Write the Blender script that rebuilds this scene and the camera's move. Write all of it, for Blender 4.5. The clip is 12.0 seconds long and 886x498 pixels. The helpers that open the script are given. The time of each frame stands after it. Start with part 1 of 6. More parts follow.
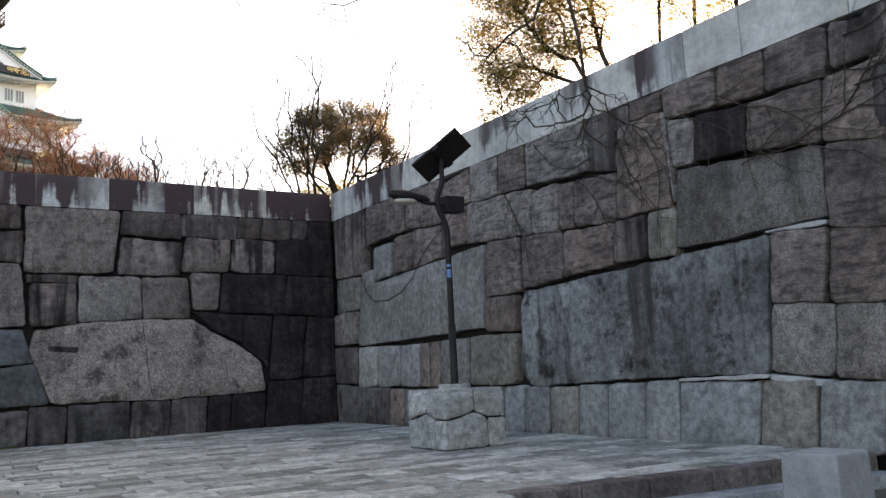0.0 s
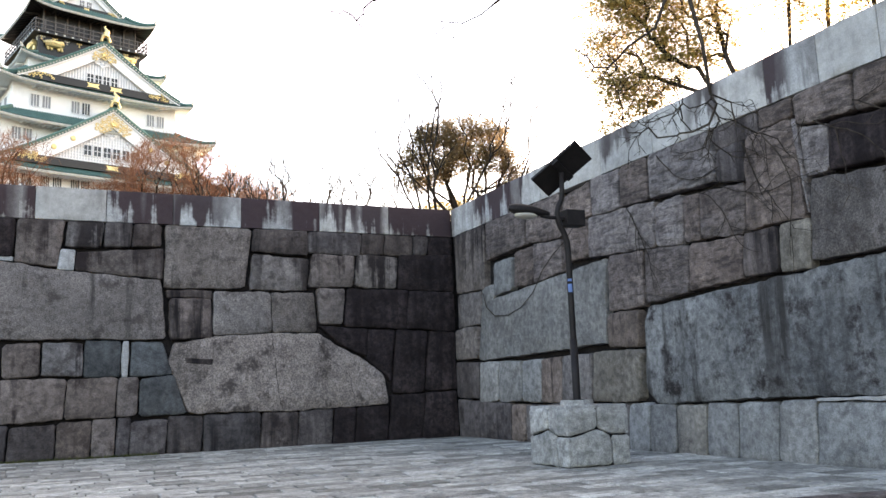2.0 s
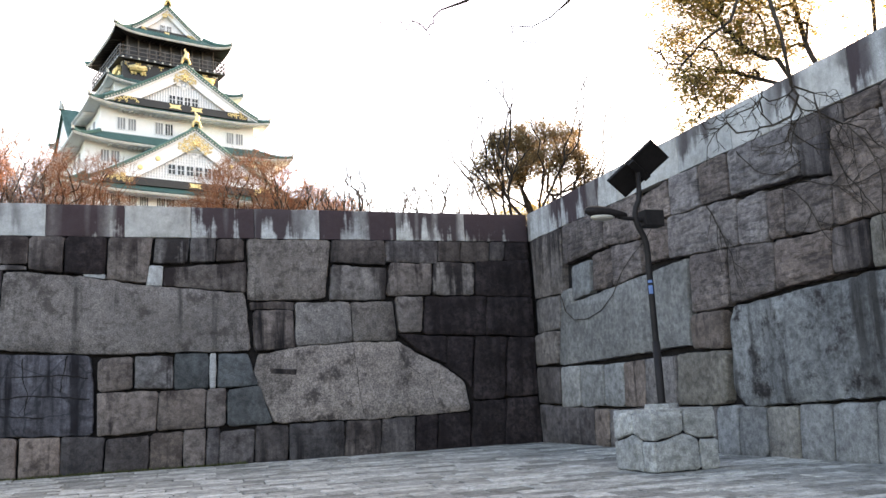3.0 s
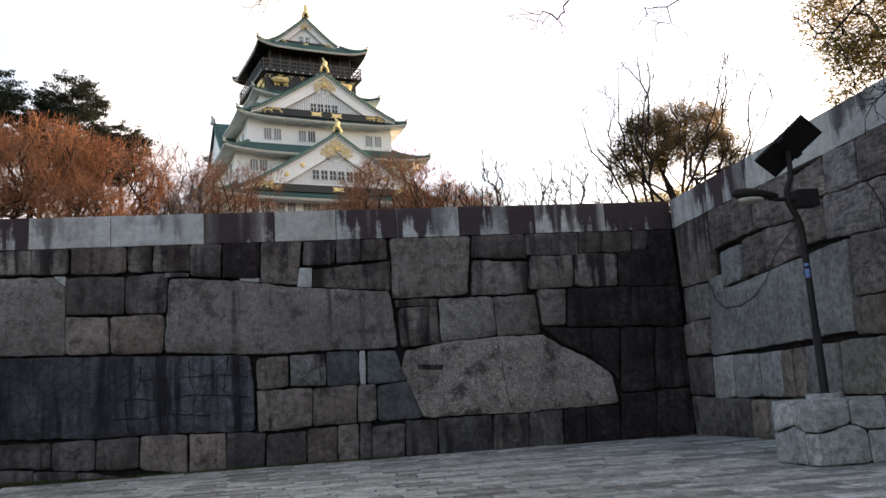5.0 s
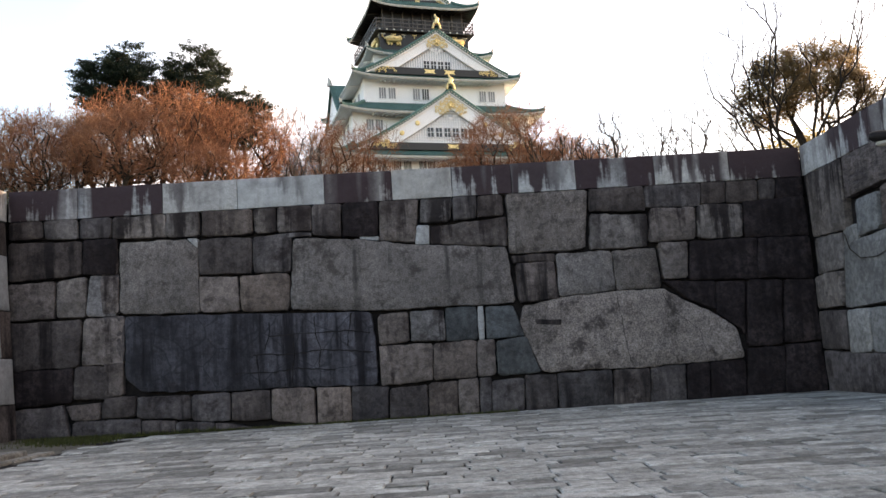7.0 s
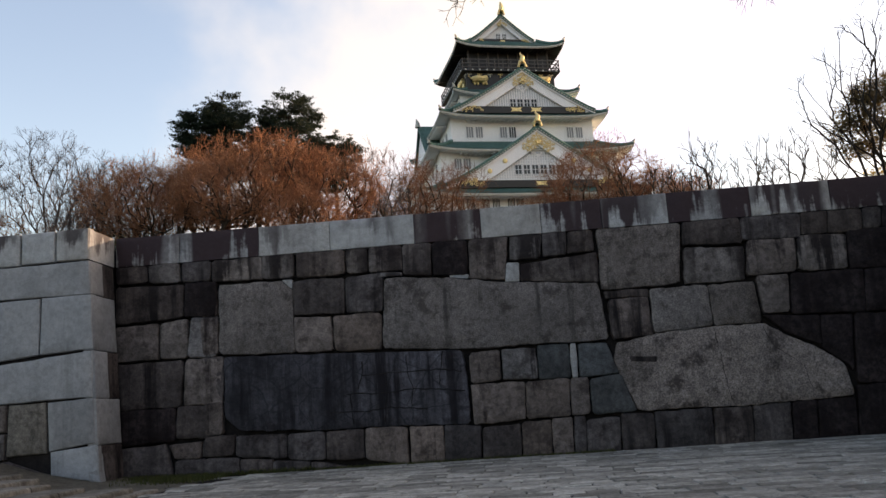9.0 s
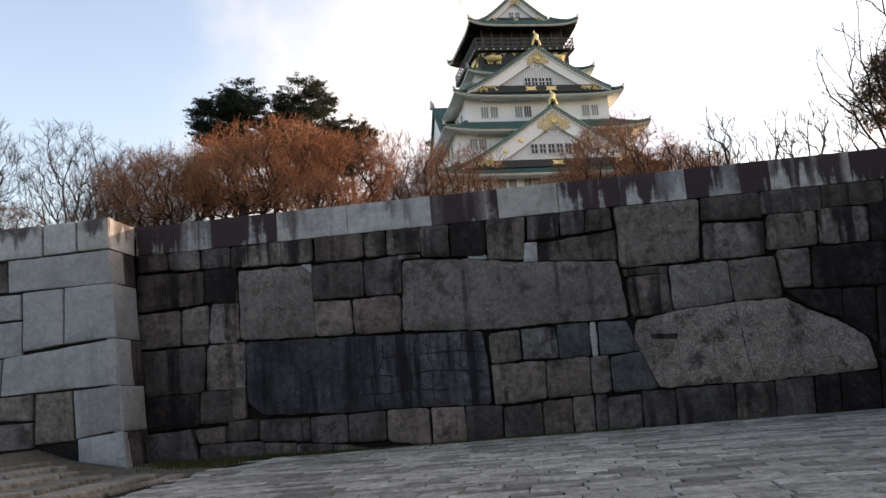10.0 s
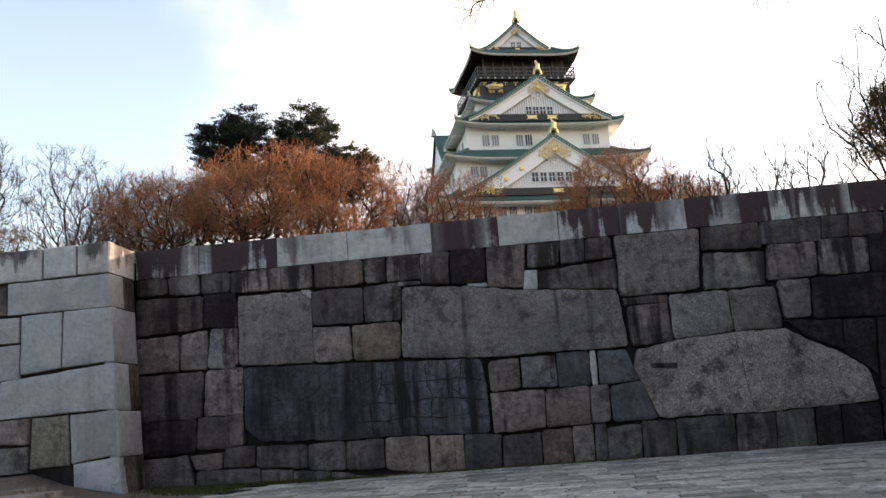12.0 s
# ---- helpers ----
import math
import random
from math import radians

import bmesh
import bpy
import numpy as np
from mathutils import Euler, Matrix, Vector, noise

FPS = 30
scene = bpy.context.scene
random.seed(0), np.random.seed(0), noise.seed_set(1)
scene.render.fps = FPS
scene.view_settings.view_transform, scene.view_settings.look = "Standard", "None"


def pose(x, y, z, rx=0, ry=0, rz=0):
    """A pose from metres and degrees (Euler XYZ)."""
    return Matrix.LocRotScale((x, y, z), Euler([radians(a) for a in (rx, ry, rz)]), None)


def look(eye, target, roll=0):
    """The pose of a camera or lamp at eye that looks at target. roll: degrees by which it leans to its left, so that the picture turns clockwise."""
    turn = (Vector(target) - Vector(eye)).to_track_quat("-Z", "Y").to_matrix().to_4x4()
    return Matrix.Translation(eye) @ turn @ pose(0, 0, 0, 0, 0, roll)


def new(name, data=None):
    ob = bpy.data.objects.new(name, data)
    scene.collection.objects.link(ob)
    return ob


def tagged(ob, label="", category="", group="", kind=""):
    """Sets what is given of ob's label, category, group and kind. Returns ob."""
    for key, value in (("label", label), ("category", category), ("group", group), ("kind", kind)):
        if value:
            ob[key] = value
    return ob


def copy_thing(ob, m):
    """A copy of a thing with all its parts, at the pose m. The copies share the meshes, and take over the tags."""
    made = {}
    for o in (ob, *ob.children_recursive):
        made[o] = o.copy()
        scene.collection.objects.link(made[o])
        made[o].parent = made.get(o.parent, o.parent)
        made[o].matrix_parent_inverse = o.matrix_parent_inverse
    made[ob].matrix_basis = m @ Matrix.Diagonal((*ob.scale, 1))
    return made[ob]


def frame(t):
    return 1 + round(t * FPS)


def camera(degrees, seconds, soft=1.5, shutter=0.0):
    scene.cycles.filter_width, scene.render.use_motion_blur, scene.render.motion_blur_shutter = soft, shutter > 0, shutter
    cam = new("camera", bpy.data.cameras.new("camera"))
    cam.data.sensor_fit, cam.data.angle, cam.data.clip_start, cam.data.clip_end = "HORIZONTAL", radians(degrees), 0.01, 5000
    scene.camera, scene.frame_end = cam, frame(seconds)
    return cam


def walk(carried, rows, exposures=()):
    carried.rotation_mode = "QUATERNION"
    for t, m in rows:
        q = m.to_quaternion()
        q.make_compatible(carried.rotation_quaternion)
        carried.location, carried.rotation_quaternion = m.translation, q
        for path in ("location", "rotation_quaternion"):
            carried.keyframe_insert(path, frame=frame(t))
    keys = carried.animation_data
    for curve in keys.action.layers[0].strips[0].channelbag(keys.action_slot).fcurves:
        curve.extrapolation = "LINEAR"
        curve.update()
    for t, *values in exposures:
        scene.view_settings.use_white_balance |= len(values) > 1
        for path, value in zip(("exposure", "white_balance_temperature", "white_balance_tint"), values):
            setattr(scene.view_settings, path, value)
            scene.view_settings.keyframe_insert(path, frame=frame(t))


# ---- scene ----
cam = camera(54.8, 12.0)
walk(cam, [
    (0, pose(0, 0, 1.45, 98.07, 2.81, -32.27)),
    (0.5, pose(0, 0, 1.45, 98.40, 2.42, -31.10)),
    (1, pose(0, 0, 1.45, 98.97, 2.27, -28.77)),
    (1.5, pose(0, 0, 1.45, 99.16, 2.11, -26.22)),
    (2, pose(0, 0, 1.45, 99.39, 2.03, -24.25)),
    (2.5, pose(0, 0, 1.45, 99.84, 2.17, -21.86)),
    (3, pose(0, 0, 1.45, 100.04, 2.96, -18.89)),
    (5, pose(0, 0, 1.45, 100.20, 3.72, -9.23)),
    (5.5, pose(0, 0, 1.45, 99.47, 3.56, -6.93)),
    (6, pose(0, 0, 1.45, 97.67, 3.43, -5.66)),
    (6.5, pose(0, 0, 1.45, 97.81, 3.40, -4.23)),
    (7, pose(0, 0, 1.45, 97.74, 3.67, -1.34)),
    (7.2, pose(0, 0, 1.45, 97.67, 3.67, -0.29)),
    (8.8, pose(0, 0, 1.45, 100.91, 3.88, 4.39)),
    (9, pose(0, 0, 1.45, 100.67, 3.79, 4.78)),
    (9.5, pose(0, 0, 1.45, 100.64, 4.29, 5.97)),
    (10, pose(0, 0, 1.45, 99.54, 4.83, 6.17)),
    (10.5, pose(0, 0, 1.45, 98.80, 5.89, 7.38)),
    (11, pose(0, 0, 1.45, 98.79, 6.03, 7.29)),
    (11.5, pose(0, 0, 1.45, 99.53, 5.15, 6.18)),
    (12, pose(0, 0, 1.45, 101.34, 4.29, 6.08)),
], exposures=[(t, e + 2.14, 8500, 25) for t, e in (
    (0, 0.72), (0.5, 1.08), (1.0, 1.2), (2.6, 1.26), (3.2, 1.2), (4.8, 0.2), (5.4, 0.0), (6.2, 0.25), (7.2, 0.48), (8.8, -0.35), (9.6, -0.42),
    (9.9, -0.32), (10.15, 0.0), (10.5, 0.62), (11.2, 0.78), (11.6, 0.7), (12.0, 0.12))])

# ---- light: a low afternoon sun behind the trees on the side wall, and the sky ----
SUN_ELEVATION, SUN_AZIMUTH = 9.0, 62.0      # azimuth in degrees from +y towards +x
world = bpy.data.worlds.new("sky")
scene.world = world
world.use_nodes = True
wn = world.node_tree.nodes
wn.clear()
w_out = wn.new("ShaderNodeOutputWorld")
w_bg = wn.new("ShaderNodeBackground")
w_sky = wn.new("ShaderNodeTexSky")
w_sky.sky_type = 'NISHITA'
w_sky.sun_disc = False
w_sky.sun_elevation = radians(SUN_ELEVATION)
w_sky.sun_rotation = radians(SUN_AZIMUTH)
w_sky.air_density, w_sky.dust_density, w_sky.ozone_density = 1.0, 1.5, 1.9
w_bg.inputs["Strength"].default_value = 0.15
# thin bright cloud that thickens towards the sun and leaves the far side blue
w_co = wn.new("ShaderNodeTexCoord")
w_dot = wn.new("ShaderNodeVectorMath")
w_dot.operation = 'DOT_PRODUCT'
w_dot.inputs[1].default_value = (math.sin(radians(SUN_AZIMUTH)), math.cos(radians(SUN_AZIMUTH)), 0.0)
w_noise = wn.new("ShaderNodeTexNoise")
w_noise.inputs["Scale"].default_value, w_noise.inputs["Detail"].default_value = 2.6, 6.0
w_sum = wn.new("ShaderNodeMath")
w_sum.operation = 'MULTIPLY_ADD'
w_sum.inputs[1].default_value = 1.1
w_map = wn.new("ShaderNodeMapRange")
w_map.interpolation_type = 'SMOOTHSTEP'
w_map.inputs["From Min"].default_value, w_map.inputs["From Max"].default_value = 0.66, 0.98
w_cloud = wn.new("ShaderNodeMix")
w_cloud.data_type, w_cloud.blend_type = 'RGBA', 'LIGHTEN'
w_cloud.inputs[7].default_value = (2.15, 2.35, 2.4, 1.0)
wl = world.node_tree.links
wl.new(w_co.outputs["Generated"], w_dot.inputs[0])
wl.new(w_co.outputs["Generated"], w_noise.inputs["Vector"])
wl.new(w_noise.outputs["Fac"], w_sum.inputs[0])
wl.new(w_dot.outputs["Value"], w_sum.inputs[2])
wl.new(w_sum.outputs[0], w_map.inputs["Value"])
wl.new(w_map.outputs[0], w_cloud.inputs[0])
wl.new(w_sky.outputs[0], w_cloud.inputs[6])
wl.new(w_cloud.outputs[2], w_bg.inputs[0])
world.node_tree.links.new(w_bg.outputs[0], w_out.inputs[0])

sun_data = bpy.data.lights.new("sun", 'SUN')
sun_data.energy, sun_data.angle, sun_data.color = 2.2, radians(0.6), (1.0, 0.84, 0.64)
sun = new("sun", sun_data)
az, el = radians(SUN_AZIMUTH), radians(SUN_ELEVATION)
sun_dir = Vector((math.sin(az) * math.cos(el), math.cos(az) * math.cos(el), math.sin(el)))
sun.matrix_world = look(sun_dir * 200, (0, 0, 0))


# ---- materials ----
def mat(name, a, b, scale=1.5, rough=0.8, bump=0.3, grain=60.0, streak=0.0, streak_col=(0.02, 0.018, 0.018), vary=0.25,
        island=False, metal=0.0, streak_at=0.5, speckle=0.25, blotch=0.0, veins=0.0, hewn=0.0, drip=0.0, thin_amt=0.6, tone=0.75, mottle=0.38, drip_lo=0.36, vein_scale=1.15, cast=(1.0, 1.0, 1.0), patch_lo=0.33, spec=0.12, hue=0.0):
    """Two base colours mixed by a broad noise, with fine grain, run-off streaks and a change of tone from piece to piece."""
    a, b = tuple(c * tone * k for c, k in zip(a, cast)), tuple(c * tone * k for c, k in zip(b, cast))
    m = bpy.data.materials.new(name)
    m.use_nodes = True
    n, l = m.node_tree.nodes, m.node_tree.links
    bsdf = n["Principled BSDF"]
    bsdf.inputs["Roughness"].default_value = rough
    bsdf.inputs["Metallic"].default_value = metal
    bsdf.inputs["Specular IOR Level"].default_value = spec
    geo = n.new("ShaderNodeNewGeometry")
    info = n.new("ShaderNodeObjectInfo")
    rnd = geo.outputs["Random Per Island"] if island else info.outputs["Random"]
    shift = n.new("ShaderNodeVectorMath")
    shift.operation = 'MULTIPLY_ADD'
    comb = n.new("ShaderNodeCombineXYZ")
    for i in range(3):
        l.new(rnd, comb.inputs[i])
    l.new(comb.outputs[0], shift.inputs[0])
    shift.inputs[1].default_value = (17.0, 31.0, 23.0)
    l.new(geo.outputs["Position"], shift.inputs[2])

    def noisy(sc, detail, vec, rough_=0.6):
        t = n.new("ShaderNodeTexNoise")
        t.inputs["Scale"].default_value, t.inputs["Detail"].default_value, t.inputs["Roughness"].default_value = sc, detail, rough_
        l.new(vec, t.inputs["Vector"])
        return t.outputs["Fac"]

    def ramp(fac, lo, hi):
        r = n.new("ShaderNodeMapRange")
        r.inputs["From Min"].default_value, r.inputs["From Max"].default_value = lo, hi
        l.new(fac, r.inputs["Value"])
        return r.outputs[0]

    def mix(fac, c1, c2, kind='MIX'):
        x = n.new("ShaderNodeMix")
        x.data_type, x.blend_type = 'RGBA', kind
        for sock, v in ((x.inputs[0], fac), (x.inputs[6], c1), (x.inputs[7], c2)):
            if isinstance(v, (tuple, list)):
                sock.default_value = (*v, 1.0)
            elif isinstance(v, float):
                sock.default_value = v
            else:
                l.new(v, sock)
        return x.outputs[2]

    pos = shift.outputs[0]
    col = mix(ramp(noisy(scale, 5.0, pos), 0.3, 0.7), a, b)
    fine = noisy(grain, 3.0, geo.outputs["Position"], 0.7)
    g = n.new("ShaderNodeMapRange")
    g.inputs["From Min"].default_value, g.inputs["From Max"].default_value = 0.36, 0.64
    g.inputs["To Min"].default_value, g.inputs["To Max"].default_value = 1.0 - speckle, 1.0 + speckle
    l.new(fine, g.inputs["Value"])
    gray = n.new("ShaderNodeCombineColor")
    for i in range(3):
        l.new(g.outputs[0], gray.inputs[i])
    col = mix(1.0, col, gray.outputs[0], 'MULTIPLY')
    if mottle:
        mm = n.new("ShaderNodeMapRange")
        mm.inputs["From Min"].default_value, mm.inputs["From Max"].default_value = 0.38, 0.62
        mm.inputs["To Min"].default_value, mm.inputs["To Max"].default_value = 1.0 - mottle, 1.0 + mottle * 0.8
        l.new(noisy(6.5, 8.0, pos, 0.75), mm.inputs["Value"])
        mg = n.new("ShaderNodeCombineColor")
        for i in range(3):
            l.new(mm.outputs[0], mg.inputs[i])
        col = mix(1.0, col, mg.outputs[0], 'MULTIPLY')
    if vary:
        v = n.new("ShaderNodeMapRange")
        v.inputs["To Min"].default_value, v.inputs["To Max"].default_value = 1.0 - vary, 1.0 + vary
        l.new(rnd, v.inputs["Value"])
        vg = n.new("ShaderNodeCombineColor")
        for i in range(3):
            l.new(v.outputs[0], vg.inputs[i])
        col = mix(1.0, col, vg.outputs[0], 'MULTIPLY')

    def math2(op, x, y):
        k = n.new("ShaderNodeMath")
        k.operation = op
        for i, q in enumerate((x, y)):
            if isinstance(q, float):
                k.inputs[i].default_value = q
            else:
                l.new(q, k.inputs[i])
        return k.outputs[0]

    def squeezed(sx, sz):
        mp = n.new("ShaderNodeMapping")
        mp.inputs["Scale"].default_value = (sx, sx, sz)
        l.new(geo.outputs["Position"], mp.inputs["Vector"])
        return mp.outputs[0]

    if hue:
        # some blocks warmer, some cooler than the rest
        odd = math2('FRACT', math2('MULTIPLY', rnd, 7.31), 0.0)
        col = mix(1.0, col, mix(odd, (1 - hue, 1.0, 1 + hue), (1 + hue, 1 - hue * 0.15, 1 - hue)), 'MULTIPLY')
    if blotch:
        spot = ramp(noisy(1.7, 8.0, pos, 0.74), 0.52, 0.63)
        col = mix(math2('MULTIPLY', spot, blotch), col, tuple(0.25 * c + k for c, k in zip(a, (0.010, 0.006, 0.006))))
        pale = ramp(noisy(2.3, 6.0, geo.outputs["Position"], 0.7), 0.6, 0.75)
        col = mix(math2('MULTIPLY', pale, blotch * 0.35), col, tuple(min(0.6, c * 1.5) for c in b))
    if streak:
        broad = ramp(noisy(1.0, 5.0, squeezed(2.0, 0.16), 0.62), streak_at, streak_at + 0.16)
        thin = ramp(noisy(1.0, 4.0, squeezed(5.0, 0.34), 0.6), streak_at + 0.04, streak_at + 0.2)
        patch = ramp(noisy(0.35, 3.0, geo.outputs["Position"]), patch_lo, patch_lo + 0.25)
        run = math2('MAXIMUM', math2('MULTIPLY', broad, patch), math2('MULTIPLY', thin, thin_amt))
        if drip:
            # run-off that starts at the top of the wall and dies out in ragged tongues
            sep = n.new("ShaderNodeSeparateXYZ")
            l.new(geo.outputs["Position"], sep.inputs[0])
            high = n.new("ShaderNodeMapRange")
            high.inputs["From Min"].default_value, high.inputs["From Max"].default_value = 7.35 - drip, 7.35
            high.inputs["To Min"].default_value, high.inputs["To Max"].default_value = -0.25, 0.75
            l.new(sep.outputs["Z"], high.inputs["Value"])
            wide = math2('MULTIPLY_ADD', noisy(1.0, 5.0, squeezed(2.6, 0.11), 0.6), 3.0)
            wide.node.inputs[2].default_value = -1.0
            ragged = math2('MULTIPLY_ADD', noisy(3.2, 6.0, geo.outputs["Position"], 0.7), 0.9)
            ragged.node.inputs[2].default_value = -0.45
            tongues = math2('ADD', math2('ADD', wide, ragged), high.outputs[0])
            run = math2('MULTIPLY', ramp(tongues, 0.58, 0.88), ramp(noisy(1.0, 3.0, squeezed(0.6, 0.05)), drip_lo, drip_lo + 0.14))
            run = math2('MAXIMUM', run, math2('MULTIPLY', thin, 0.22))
        col = mix(math2('MULTIPLY', run, streak), col, streak_col)
    if veins:
        vo = n.new("ShaderNodeTexVoronoi")
        vo.feature = 'DISTANCE_TO_EDGE'
        vo.inputs["Scale"].default_value = vein_scale
        wob = n.new("ShaderNodeVectorMath")
        wob.operation = 'MULTIPLY_ADD'
        jig = n.new("ShaderNodeTexNoise")
        jig.inputs["Scale"].default_value = 1.6
        l.new(geo.outputs["Position"], jig.inputs["Vector"])
        l.new(jig.outputs["Color"], wob.inputs[0])
        wob.inputs[1].default_value = (0.35, 0.35, 0.35)
        l.new(geo.outputs["Position"], wob.inputs[2])
        l.new(wob.outputs[0], vo.inputs["Vector"])
        line = n.new("ShaderNodeMapRange")
        line.inputs["From Min"].default_value, line.inputs["From Max"].default_value = 0.012, 0.03
        line.inputs["To Min"].default_value, line.inputs["To Max"].default_value = veins, 0.0
        l.new(vo.outputs["Distance"], line.inputs["Value"])
        col = mix(line.outputs[0], col, (0.012, 0.013, 0.016))
    cleft = None
    if hewn:
        # slanting cleavage marks of the hewn face, with crease shade painted into the deep ones
        sl = n.new("ShaderNodeMapping")
        sl.inputs["Rotation"].default_value = (0.6, 0.6, 0.3)
        sl.inputs["Scale"].default_value = (2.5, 2.5, 9.0)
        l.new(pos, sl.inputs["Vector"])
        cleft = noisy(1.0, 5.0, sl.outputs[0], 0.6)
        crease_shade = math2('SUBTRACT', 1.0, ramp(cleft, 0.38, 0.5))
        col = mix(math2('MULTIPLY', crease_shade, min(0.8, hewn * 0.22)), col, (0.012, 0.010, 0.011))
    l.new(col, bsdf.inputs["Base Color"])
    if bump:
        h = n.new("ShaderNodeMath")
        h.operation = 'MULTIPLY_ADD'
        h.inputs[1].default_value = 0.35
        l.new(fine, h.inputs[0])
        rel = noisy(scale * 6, 6.0, pos, 0.65)
        if hewn:
            # pick marks running slantwise over the face
            rel = math2('ADD', rel, math2('MULTIPLY', cleft, hewn))
        l.new(rel, h.inputs[2])
        bp = n.new("ShaderNodeBump")
        bp.inputs["Strength"].default_value, bp.inputs["Distance"].default_value = bump, 0.04
        l.new(h.outputs[0], bp.inputs["Height"])
        l.new(bp.outputs[0], bsdf.inputs["Normal"])
    return m


def plain(name, c, rough=0.6, metal=0.0, scale=3.0, vary=0.0, delta=0.25, bump=0.1, island=False):
    lo = tuple(x * (1 - delta) for x in c)
    hi = tuple(x * (1 + delta) for x in c)
    return mat(name, lo, hi, scale, rough, bump, 40.0, vary=vary, metal=metal, speckle=0.08, island=island, tone=1.0, mottle=0.0, spec=0.4)


